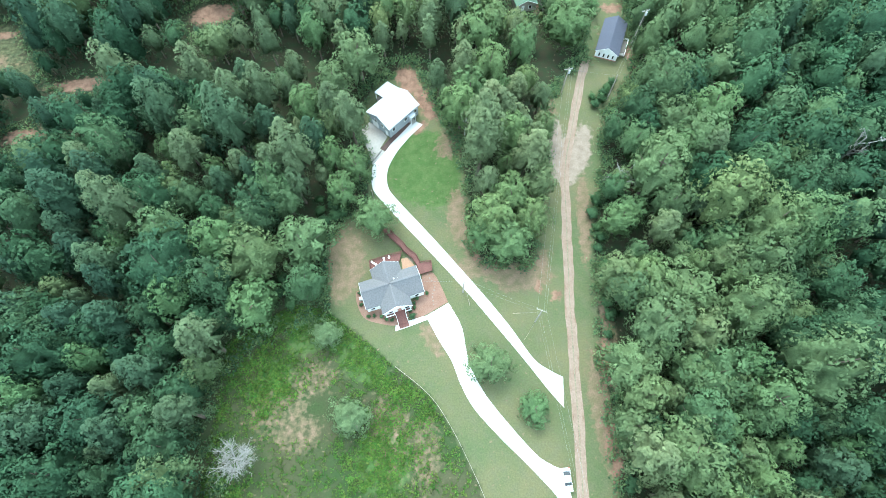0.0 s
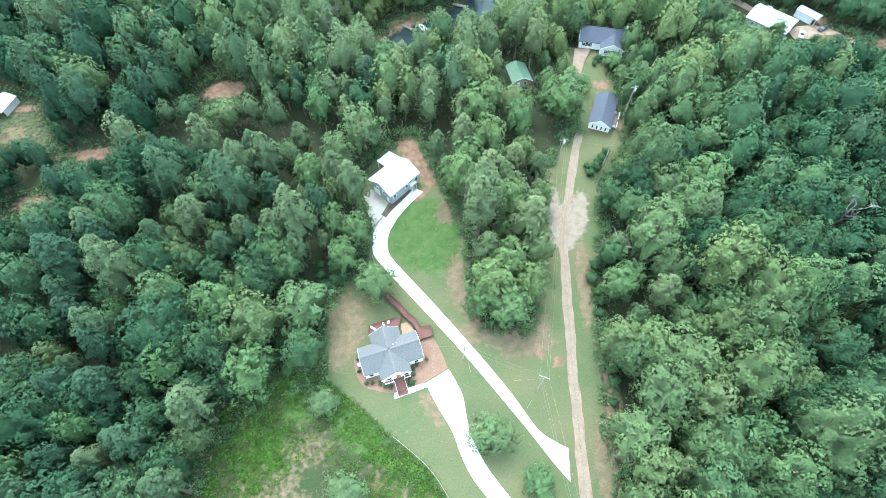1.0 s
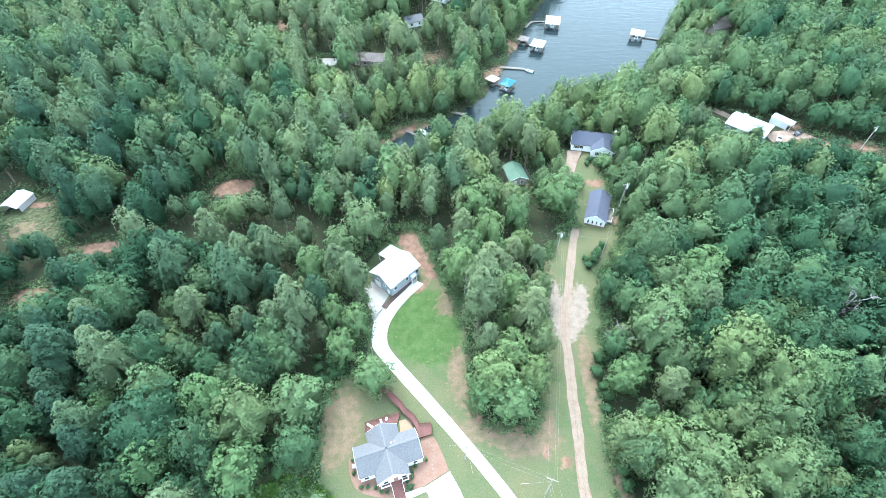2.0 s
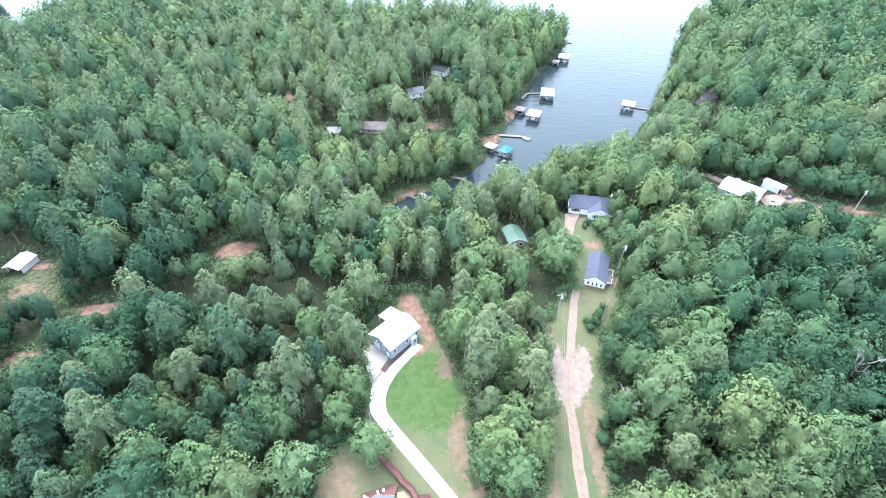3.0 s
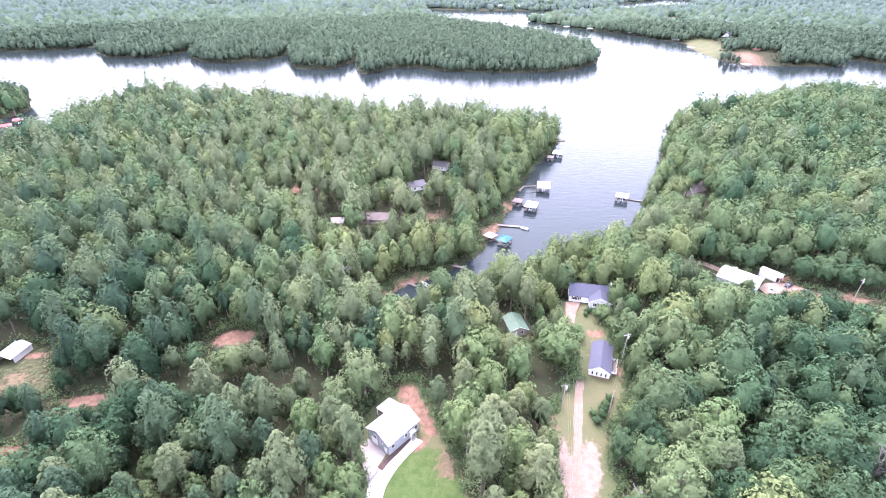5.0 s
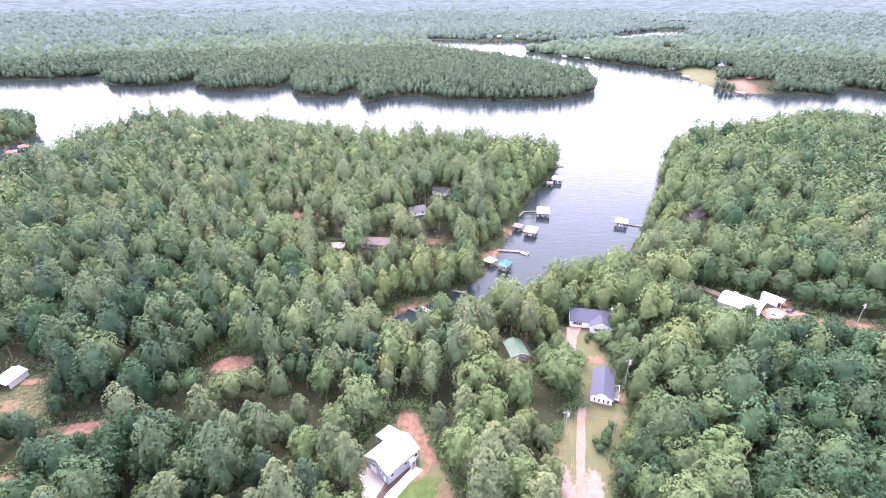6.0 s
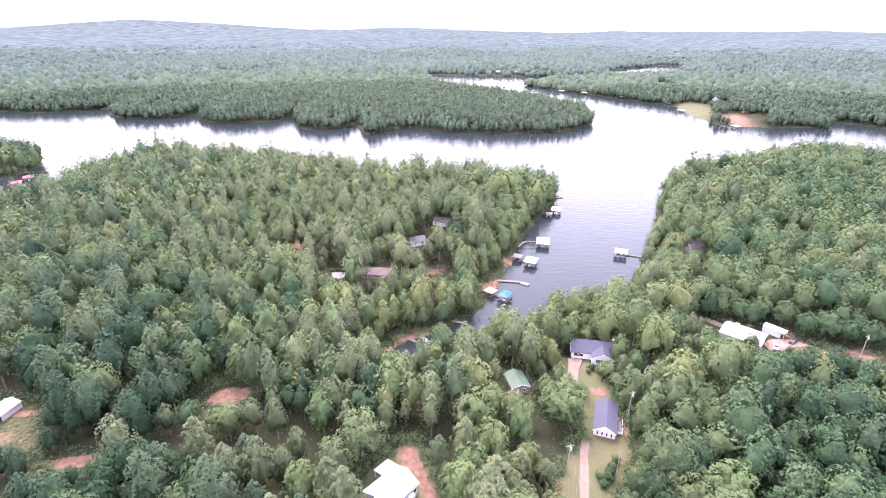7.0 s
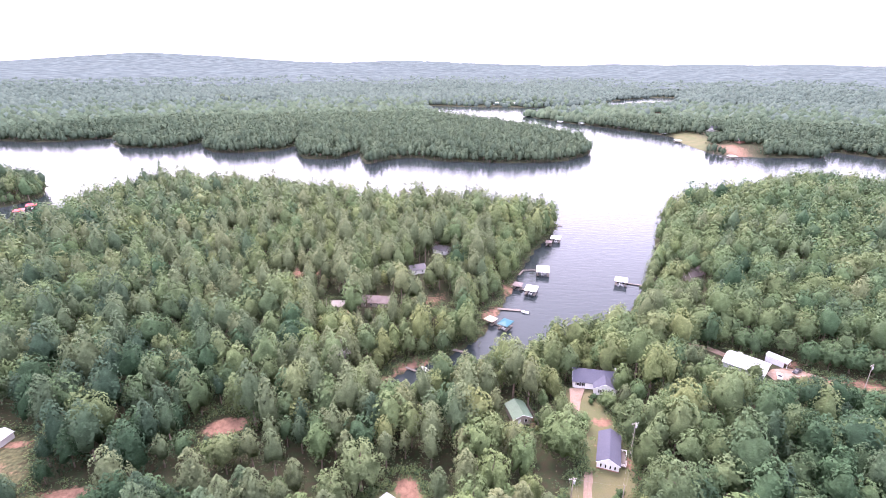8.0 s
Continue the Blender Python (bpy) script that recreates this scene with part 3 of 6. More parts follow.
def ribbon(name, line, half, z, thick, mat, label, wave=0.0):
    """A road strip of some half width along a line, with an uneven edge."""
    p = np.array(curved(line, 24))
    d = np.gradient(p, axis=0)
    d /= np.linalg.norm(d, axis=1)[:, None]
    nrm = np.stack([-d[:, 1], d[:, 0]], 1)
    hl = half * (1 + wave * (wobble(p[:, 0], p[:, 1], 7.0) + 0.5 * wobble(p[:, 0], p[:, 1], 2.6, 1.0)))
    hr = half * (1 + wave * (wobble(p[:, 0], p[:, 1], 6.0, 3.0) + 0.5 * wobble(p[:, 0], p[:, 1], 2.2, 5.0)))
    left, right = p + nrm * hl[:, None], p - nrm * hr[:, None]
    k = len(p)
    zz = height(p[:, 0], p[:, 1]) + z
    v = np.concatenate([np.c_[left, zz], np.c_[right, zz], np.c_[left, zz - thick], np.c_[right, zz - thick]])
    i = np.arange(k - 1)
    f = np.concatenate([np.stack([i + 1, i, k + i, k + i + 1], 1), np.stack([i, i + 1, 2 * k + i + 1, 2 * k + i], 1), np.stack([k + i + 1, k + i, 3 * k + i, 3 * k + i + 1], 1)])
    return tagged(new(name, mesh_of(name, v, f, [mat])), label, kind="structure")


drive_left = curved([(-19.9, 76.5), (-19.8, 70), (-17.2, 65.4), (-5.9, 52.5), (4.9, 40.1), (13.0, 30.0), (19.4, 21.8), (24.2, 15.3), (27.5, 11.3)])
drive_right = curved([(-6.2, 90.2), (-10.6, 84.8), (-13.9, 79.5), (-15.7, 74.2), (-15.3, 69.4), (-12.9, 65.6), (-2.3, 53.3), (9.2, 39.3), (15.8, 30.7), (21.4, 22.4), (25.2, 19.6), (27.9, 18.2)])
slab("road_driveway_long", drive_left + drive_right[::-1] + [(-9.3, 92.0), (-12.3, 87.0), (-15.2, 83.3), (-16.6, 80.8)], 0.06, 0.3, M_CONCRETE, "long curved pale concrete driveway")
slab("pavement_parking", [(-19.95, 76.6), (-16.65, 80.85), (-18.2, 81.8), (-16.2, 85.9), (-18.2, 88.4), (-21.6, 91.2), (-23.7, 88.5), (-23.6, 86.4), (-21.6, 81.3)], 0.064, 0.3, M_CONCRETE2, "pale concrete parking apron beside the house")
slab("pavement_planting_bed", curved([(-18.0, 81.9), (-13.6, 87.6), (-9.9, 91.6)]) + curved([(-9.3, 91.0), (-12.4, 86.8), (-15.3, 83.2), (-16.5, 80.9)]), 0.11, 0.2, M_MULCH, "dark mulch bed along the house front")
short_left = curved([(-4.4, 32.8), (-1.4, 27.2), (1.9, 21.8), (3.9, 16.6), (6.8, 11.3), (12.0, 5.5), (19.1, -1.4), (24.5, -7.2), (27, -12)])
short_right = curved([(1.2, 36.2), (4.3, 30.4), (5.4, 24.4), (6.7, 19.8), (9.8, 14.0), (14.6, 7.9), (20.5, 1.4), (24.2, -0.9), (26.4, -2.0), (27.2, -6), (28, -12)])
slab("road_driveway_short", short_left + short_right[::-1], 0.06, 0.3, M_CONCRETE, "broad white concrete driveway to the grey house")
slab("pavement_walk", [(-11.7, 29.0), (-8.0, 30.3), (-4.0, 31.9), (-4.42, 32.9), (-8.4, 31.7), (-11.7, 30.4)], 0.07, 0.2, M_CONCRETE, "pale concrete walk to the front steps")
slab("ground_pine_straw", curved([(-5.6, 43.6), (-2.8, 44.2), (-0.6, 40.5), (1.05, 36.4)], 3) + curved([(-4.4, 33.1), (-8.2, 31.9), (-9.0, 34.9), (-5.4, 38.6)], 3), 0.05, 0.2, M_STRAW, "brown pine straw bed beside the grey house")
slab("ground_foundation_bed", curved([(-22.0, 39.0), (-21.6, 36.2), (-19.6, 32.4), (-16.0, 31.0), (-11.3, 30.6), (-11.8, 34.6), (-15.5, 36.2), (-18.9, 36.2), (-20.4, 39.6)], 4), 0.045, 0.2, M_STRAW, "brown pine straw bed round the house front")
lane_line = [(29.2, -14), (29.8, -7.2), (30.2, 2.0), (30.6, 14.0), (31.0, 27.2), (31.6, 41.6), (32.6, 57.4), (33.9, 75.0), (37.6, 90.4), (41.8, 107.2), (44.4, 115)]
ribbon("road_gravel_lane", lane_line, 1.25, 0.03, 0.2, M_GRAVEL, "straight pale gravel lane between grass verges", 0.22)
ribbon("road_gravel_ruts", [(x + 0.58, y) for x, y in lane_line], 0.28, 0.05, 0.1, M_RUT, "pale wheel rut worn into the gravel", 0.3)
ribbon("road_gravel_track", [(x - 0.58, y) for x, y in lane_line], 0.3, 0.05, 0.1, M_RUT, "pale wheel rut worn into the gravel", 0.3)
ribbon("road_middle_strip", lane_line, 0.14, 0.052, 0.1, M_VERGE, "weedy strip between the wheel ruts", 0.5)
slab("ground_sand_patch", [(-11.0, 48.0), (-9.3, 48.2), (-7.6, 46.4), (-7.3, 45.9), (-10.4, 44.6)], 0.05, 0.2, M_SAND, "tan sand patch between house and boardwalk")
slab("pavement_house_drive", [(48.2, 156.3), (54.1, 156.3), (50.8, 149.2), (47.2, 139.3), (44.8, 140), (46, 146)], 0.06, 0.2, M_GRAVEL, "pale gravel drive before the dark roofed house")
slab("pavement_yard", [(130.5, 166.5), (134.8, 169.5), (141.5, 170.4), (147, 168), (150, 165), (141, 164), (137, 162), (131, 162)], 0.06, 0.2, M_GRAVEL, "pale gravel yard beside the carport")
ribbon("road_dirt", [(108, 192), (116, 186), (121, 180), (126, 176)], 1.7, 0.05, 0.2, M_GRAVEL, "dirt track leading to the white roofed house", 0.1)
slab("pavement_lake_house", [(-60.5, 231), (-50, 231.5), (-48, 224.5), (-57.5, 223.5)], 0.08, 0.25, M_CONCRETE2, "pale concrete pad in the woods")


# ---- trees ----
def ball(level):
    """Points and triangles of a unit ball, level 1 (20 triangles) to 4 (1280)."""
    bm = bmesh.new()
    bmesh.ops.create_icosphere(bm, subdivisions=level, radius=1.0)
    v, f = np.array([q.co[:] for q in bm.verts]), np.array([[q.index for q in t.verts] for t in bm.faces])
    bm.free()
    return v, f


BALLS = {level: ball(level) for level in (1, 2, 3, 4)}


def unit(v):
    return v / (np.linalg.norm(v, axis=-1, keepdims=True) + 1e-9)


def broad_outline(f):
    """Width of a broadleaf crown at a share f of its height: a full, round-topped egg."""
    return np.clip(1 - np.abs((f - 0.42) / np.where(f > 0.42, 0.6, 0.46)) ** 2.2, 0.02, 1) ** 0.47


def pine_outline(f):
    """Width of a pine's crown: wide below, drawn in to a blunt top."""
    return 0.04 + 0.96 * np.clip(1 - f ** 2.5, 0, 1) ** 0.72 * np.clip(0.6 + 2.0 * f, 0, 1)


def skirt_outline(f):
    """Width of a tree at a wood's edge: leafy down to the ground, drawn in to a round top."""
    return 0.03 + 0.97 * np.clip(1 - f ** 2.3, 0, 1) ** 0.6


def crown(rng, h, r, z0, outline, clumps, cards, card, level, ruffle=0.14):
    """A crown: a body swelling with many boughs, and leaf sprays standing on them. Returns points, triangles and normals."""
    half, mid = (h - z0) / 2, z0 + (h - z0) * 0.45
    i = np.arange(clumps)
    f = 0.04 + 0.96 * ((i + rng.uniform(0, 1, clumps)) / clumps) ** 0.9
    a = i * 2.39996 + rng.uniform(-0.45, 0.45, clumps)
    p1, p2 = rng.uniform(0, 6.28, 2)
    s = 1.75 / math.sqrt(clumps) * rng.uniform(0.65, 1.3, clumps) * (0.55 + 0.45 * outline(f))
    reach = np.maximum(0, outline(f) * (1 + 0.13 * np.sin(2 * a + p1) + 0.1 * np.sin(3 * a + p2 + 4 * f)) * rng.uniform(0.74, 1.12, clumps) - 0.75 * s)
    stretch = np.array((r, r, half))
    c = np.c_[np.cos(a) * reach, np.sin(a) * reach, (z0 + (h - z0) * f - mid) / half - 0.75 * s * np.clip(2 * f - 0.8, 0, 1)]
    # the body: along each way from the middle, out to the farthest bough
    v, t = BALLS[level]
    along = v @ c.T
    off = np.clip((c ** 2).sum(1)[None] - along ** 2, 0, None)
    hit = np.where(off < s[None] ** 2, along + np.sqrt(np.clip(s[None] ** 2 - off, 0, None)), 0)
    out_ = np.maximum(hit.max(1), 0.35)
    body = v * (out_ * rng.uniform(0.62, 0.82, len(v)))[:, None] * stretch + (0, 0, mid)
    face = np.cross(body[t[:, 1]] - body[t[:, 0]], body[t[:, 2]] - body[t[:, 0]])
    bn = np.zeros_like(body)
    for q in range(3):
        np.add.at(bn, t[:, q], face)
    bn = unit(unit(bn) + 0.45 * v + rng.normal(size=v.shape) * 0.08)
    # the leaf sprays: only where no other bough covers them
    k = rng.choice(clumps, size=cards * 5, p=s ** 2 * (0.42 + f) / (s ** 2 * (0.42 + f)).sum())
    d = unit(rng.normal(size=(len(k), 3)) + 0.5 * unit(c[k]) + (0, 0, 0.35))
    p = c[k] + d * (s[k] * rng.uniform(0.84, 1.08, len(k)))[:, None]
    ok = np.ones(len(k), bool)
    for q in range(clumps):
        ok &= (np.linalg.norm(p - c[q], axis=1) > 0.8 * s[q])
    p, d, k = p[ok][:cards], d[ok][:cards], k[ok][:cards]
    shade = unit(0.4 * d + 0.85 * unit(c[k]) + (0, 0, 0.05) + rng.normal(size=d.shape) * ruffle)
    nrm = unit(0.8 * d + 0.3 * unit(c[k]) + rng.normal(size=d.shape) * 0.3)
    side_ = rng.normal(size=p.shape)
    u = unit(side_ - nrm * (side_ * nrm).sum(1)[:, None])
    w = np.cross(nrm, u)
    size = card * rng.uniform(0.6, 1.4, len(p))[:, None]
    p = p * stretch + (0, 0, mid)
    lv = np.stack([p + u * size, p - u * size * 0.5 + w * size * 0.65, p - u * size * 0.5 - w * size * 0.65], 1).reshape(-1, 3)
    return np.concatenate([lv, body]), np.concatenate([np.arange(len(lv)).reshape(-1, 3), t + len(lv)]), np.concatenate([np.repeat(shade, 3, 0), bn])


def trunk_points(rng, h, r, limbs=0, spread=3.0, n=6):
    """A tapered, slightly bent trunk with some limbs."""
    bm = bmesh.new()
    bend = rng.normal(0, 0.02 * h, (5, 2))
    bend[0] = 0
    z = np.linspace(-0.4, h, 5)
    w = r * np.array([1.35, 0.95, 0.75, 0.5, 0.15])
    for i in range(4):
        rod(bm, (*bend[i], z[i]), (*bend[i + 1], z[i + 1]), w[i], w[i + 1], n)
    for i in range(limbs):
        f = rng.uniform(0.4, 0.85)
        a = rng.uniform(0, 6.28)
        q = np.array([np.interp(f * h, z, bend[:, 0]), np.interp(f * h, z, bend[:, 1]), f * h])
        e = q + np.array([math.cos(a), math.sin(a), 0.75]) * spread * rng.uniform(0.6, 1.1) * (1.2 - f)
        rod(bm, q, e, r * 0.4, r * 0.1, 5)
    return bm


TREE_KINDS = []  # name, trunk mesh, crown mesh, height, radius


def tree_kind(name, seed, h, r, pine, cards, card, leaf):
    rng = np.random.default_rng(seed)
    v, t, nrm = crown(rng, h, r, h * (0.2 if pine else 0.1), pine_outline if pine else broad_outline, 100 if pine else 85, cards, card, 3, 0.18)
    crowns = []
    for i in range(9):
        cm = mesh_of("crown", v, t, [leaf], normals=nrm)
        weights(cm, "tint", np.full(len(v), (i + 0.5) / 9 + 0.011 * (seed % 7 - 3)))
        crowns.append(cm)
    bm = trunk_points(rng, h * 0.85, 0.02 * h, 7 if not pine else 3, r)
    tm = bpy.data.meshes.new("trunk")
    bm.to_mesh(tm)
    bm.free()
    tm.materials.append(M_BARK)
    TREE_KINDS.append((name, tm, crowns, h, r))


for i in range(6):
    tree_kind("broadleaf_tree", 10 + i, 15.0 + i % 3 * 1.5, 5.0 + 0.4 * (i % 4), False, 2350, 0.27, M_LEAF)
for i in range(3):
    tree_kind("pine_tree", 30 + i, 18.0 + i, 4.0 + 0.3 * i, True, 2200, 0.26, M_PINE)
tree_kind("young_tree", 40, 13.0, 3.4, False, 2000, 0.2, M_BRIGHT)
tree_kind("young_tree", 41, 15.0, 3.8, False, 2000, 0.22, M_BRIGHT)


def falloff_tone(x, y):
    """Leaf tint by place: paler in the middle wood, darkened sideways to paint in lens falloff."""
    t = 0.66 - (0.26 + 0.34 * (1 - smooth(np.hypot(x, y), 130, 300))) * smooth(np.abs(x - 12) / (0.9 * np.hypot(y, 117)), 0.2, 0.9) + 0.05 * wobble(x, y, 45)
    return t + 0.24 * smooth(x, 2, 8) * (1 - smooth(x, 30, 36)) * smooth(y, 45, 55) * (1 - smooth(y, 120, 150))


def plant_tree(kind, x, y, scale, turn, label, group="trees at the woodland edge", squash=1.0, z=None, tint=None):
    name, tm, crowns, h, r = TREE_KINDS[kind]
    base = float(height(x, y)[0]) if z is None else z
    t = thing(name, pose(x, y, base, 0, 0, turn) @ Matrix.Diagonal((scale, scale, scale * squash, 1)), label, "tree", group)
    pick = float(falloff_tone(x, y)) if tint is None else tint
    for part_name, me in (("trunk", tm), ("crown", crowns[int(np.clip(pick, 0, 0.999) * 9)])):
        ob = new(part_name, me)
        ob.parent = t
    return t


LABELS = {"broadleaf_tree": "tall full-crowned green broadleaf tree in the wood", "pine_tree": "tall narrow dark green pine in the wood",
          "young_tree": "light yellow-green young broadleaf tree in the wood"}

# keep-clear discs round buildings: x, y, radius
HOUSES = [(-12.6, 39.4, 11), (-14.6, 93.5, 9.5), (52.2, 121.4, 8.5), (57, 158, 9.5), (26, 139.5, 6.5), (124, 170, 10), (139.7, 174, 7), (-147, 125, 6),
          (-35, 228, 7), (-55, 227, 5), (-15, 271, 5), (22, 222, 4)]
SPECIAL = [(-34.2, 49.3, 10.0), (-29.5, 61.0, 7.0), (-37.5, 38.5, 5.5)]  # spots taken by the trees that stand alone, and low growth beside them


def free_spots(x, y, margin):
    """Where trees may stand, the distance to the shore, and the room to the nearest clearing or bank."""
    d = shore(x, y)
    ok, gap = d < -0.5, -d
    for poly in [YARD, LANE] + OPEN_SPOTS:
        q = inside(x, y, poly)
        ok &= q > margin
        gap = np.minimum(gap, q)
    for poly in FAR_OPEN:
        ok &= inside(x, y, poly) > 1.0
    for hx, hy, hr in HOUSES:
        q = np.hypot(x - hx, y - hy) - hr
        ok &= q > 0
        gap = np.minimum(gap, q + 3)
    for hx, hy, hr in SPECIAL:
        ok &= np.hypot(x - hx, y - hy) > hr
    return ok, d, gap


# places kept in the camera's view by lower trees before them: x, y, half width
SIGHT_TARGETS = [(52, 117, 5.5), (51, 149, 7), (26, 135.5, 4.5), (125, 164, 9), (139, 167, 8), (162, 158, 11), (-146, 121, 6), (-136, 112, 7), (-75, 131, 5), (-108, 103.5, 6), (-121, 85, 4),
          (-55, 224, 4), (-36, 222.5, 5), (-3, 232, 4), (-13, 176, 5), (3, 188, 5), (31, 207, 6), (21, 213, 5), (12, 196, 5), (-16, 265, 4), (-1, 298, 4), (116, 183, 4), (54, 108, 5), (42, 110, 6), (148, 263, 6), (120, 1608, 14), (165, 1598, 14), (225, 1588, 14), (540, 1268, 14), (497, 924, 15), (472, 770, 18),
          (18, 198, 5), (26, 205, 5), (34, 214, 4), (10, 193, 4), (-18, 170, 4), (-12, 176, 4), (600, 1700, 55), (690, 1745, 55), (760, 1800, 55), (-371, 405, 12), (-374, 424, 12), (-380, 450, 14)]


def sight_cap(x, y):
    """How tall a tree may be here and still leave the camera its view of the places behind."""
    cap = np.full(np.shape(x), 99.0)
    r = np.hypot(x, y + 3)
    for gx_, gy_, half in SIGHT_TARGETS:
        rh = math.hypot(gx_, gy_ + 3)
        across = np.abs(x * (gy_ + 3) - (y + 3) * gx_) / rh
        along = (x * gx_ + (y + 3) * (gy_ + 3)) / rh
        near_ = (along < rh) & (along > rh * 0.8) & (across < half + 3.0)
        cap = np.where(near_, np.minimum(cap, 117 * (1 - along / rh) + 0.6), cap)
    return cap


def scatter(rng, x0, x1, y0, y1, gap):
    nx_, ny_ = int((x1 - x0) / gap), int((y1 - y0) / (gap * 0.87))
    i, j = np.meshgrid(np.arange(nx_), np.arange(ny_))
    x = x0 + (i + 0.5 * (j % 2)) * gap + rng.uniform(-0.33, 0.33, i.shape) * gap
    y = y0 + j * gap * 0.87 + rng.uniform(-0.33, 0.33, i.shape) * gap
    return x.ravel(), y.ravel()


# trees that stand alone or mark the scene: kind, x, y, scale, label
MARKED = [
    (0, -34.2, 49.3, 7.4, 13.5, "round full green broadleaf tree beside the lawn"),
    (5, 10.4, 20.3, 5.2, 8.5, "round dense grey-green tree between the two driveways"),
    (9, 20.3, 11.0, 3.9, 5.0, "small light green tree between the driveways"),
    (2, -17.6, 57.0, 5.4, 11, "blue-green tree beside the boardwalk"),
    (3, -20.8, 9.2, 5.0, 6.0, "low spreading tree in the meadow"),
    (3, -27.9, 27.8, 4.2, 5.5, "low dark tree at the meadow edge"),
    (10, -43.3, 32.9, 6.6, 17, "pale green tree at the meadow edge"),
    (9, 22.8, 110.7, 4.8, 17, "bright yellow-green tree above the wood"),
    (10, 37.2, 119.4, 7.0, 17, "big pale green tree beside the dark roofed house"),
    (9, 47.0, 134.5, 3.2, 6, "small round yellow-green tree beside the drive"),
    (9, 8.9, 51.9, 3.8, 12, "bright green tree at the wood's point"),
    (10, -23.2, 71.3, 4.4, 14, "pale green tree leaning over the driveway"),
    (10, -29.5, 73.6, 4.2, 15, "pale green tree beside the driveway"),
    (10, -26.0, 64.0, 4.6, 13, "pale green tree beside the driveway"),
    (2, 16.0, 49.5, 6.4, 14, "broad blue-green tree at the wood's point"),
    (3, 21.5, 56.0, 5.4, 14, "broad green tree at the wood's point"),
    (0, 16.9, 62.0, 6.0, 15, "broad green tree in the middle wood"),
    (4, 56.2, 35.5, 8.0, 17, "broad olive green tree in the eastern wood"),
    (5, 41.5, 19.5, 6.6, 15, "grey-green tree leaning over the lane"),
    (2, 74.4, 45.0, 8.0, 18, "broad blue-green tree in the eastern wood"),
    (10, 72.1, 86.8, 7.5, 19, "bright green tree in the eastern wood"),
    (10, 62.0, 74.0, 5.0, 17, "light green tree in the eastern wood"),
    (9, 68.1, 40.2, 4.5, 14, "light green tree in the eastern wood"),
    (10, -37.6, 88.7, 5.0, 17, "light green tree above the white house"),
    (1, -24.6, 107.0, 8.0, 17, "broad dark green tree behind the white house"),
    (10, 44.2, 55.5, 4.6, 13, "light green tree beside the lane"),
    (2, 122.5, 162.0, 3.4, 8, "green tree overhanging the white metal roof"),
    (4, -58.5, 3.0, 6.0, 15, "broad dark green tree at the meadow edge"),
    (1, -57.0, 13.5, 5.6, 14, "broad green tree at the meadow edge"),
    (5, -60.0, -7.0, 6.0, 15, "broad green tree at the meadow edge"),
    (2, 59.5, 145.5, 4.0, 6.0, "low grey-green tree before the charcoal roofed house"),
    (5, 62.0, 139.0, 3.6, 6.0, "low green tree beside the charcoal roofed house"),
    (0, 151.0, 172.5, 5.0, 11, "leafy green tree behind the carport"),
    (3, 157.5, 169.0, 5.2, 12, "leafy green tree beside the clay road"),
    (5, 164.5, 167.0, 4.8, 11, "leafy green tree beside the clay road"),
    (1, 171.5, 164.5, 5.4, 12, "leafy green tree beside the clay road"),
    (2, 179.0, 162.5, 5.0, 11, "leafy green tree beside the clay road"),
    (4, 146.5, 180.5, 5.2, 12, "leafy dark green tree behind the carport"),
    (0, 138.5, 184.5, 5.0, 12, "leafy dark green tree behind the carport"),
    (5, 130.0, 184.0, 4.8, 11, "leafy dark green tree behind the white roofed house"),
    (3, 122.0, 188.0, 4.8, 12, "leafy dark green tree behind the white roofed house"),
    (1, -31.0, 98.0, 5.4, 16, "broad green tree beside the white metal-roofed house"),
    (4, -30.5, 84.5, 4.4, 13, "broad green tree beside the parking apron"),
    (10, -61.5, 34.8, 6.0, 18, "pale green tree in the western wood"),
]
for k, x, y, r, h, lab in MARKED:
    SPECIAL.append((x, y, r * 0.85))
    plant_tree(k, x, y, r / TREE_KINDS[k][4], 37.0 * k + x, lab, "trees standing by themselves", squash=h / TREE_KINDS[k][3] / (r / TREE_KINDS[k][4]))

rng = np.random.default_rng(5)
px, py = scatter(rng, -92, 96, -22, 112, 6.7)
ok, _, _ = free_spots(px, py, 1.6)
px, py = px[ok], py[ok]
order = np.argsort(np.hypot(px, py - 40))[:300]
zs, caps = height(px, py), sight_cap(px, py)
edge = np.minimum(inside(px, py, YARD), inside(px, py, LANE))
for i in order:
    x, y = float(px[i]), float(py[i])
    pine_share = 0.6 if x < 30 and y > 62 else (0.4 if x < -50 else 0.1)
    pick = rng.random()
    k = int(rng.integers(6, 9)) if pick < pine_share else (int(rng.integers(9, 11)) if pick > 0.94 else int(rng.integers(0, 6)))
    s = min(float(rng.choice([rng.uniform(0.5, 0.8), rng.uniform(0.8, 1.15), rng.uniform(1.1, 1.5)], p=[0.25, 0.5, 0.25])), float(caps[i]) / 17.0, (float(edge[i]) + 2.5) / TREE_KINDS[k][4])
    if s < 0.14:
        continue
    plant_tree(k, x, y, s, float(rng.uniform(0, 360)), LABELS[TREE_KINDS[k][0]], squash=float(rng.uniform(0.88, 1.14)), z=float(zs[i]), tint=float(falloff_tone(x, y)) + float(rng.normal(0, 0.22)))


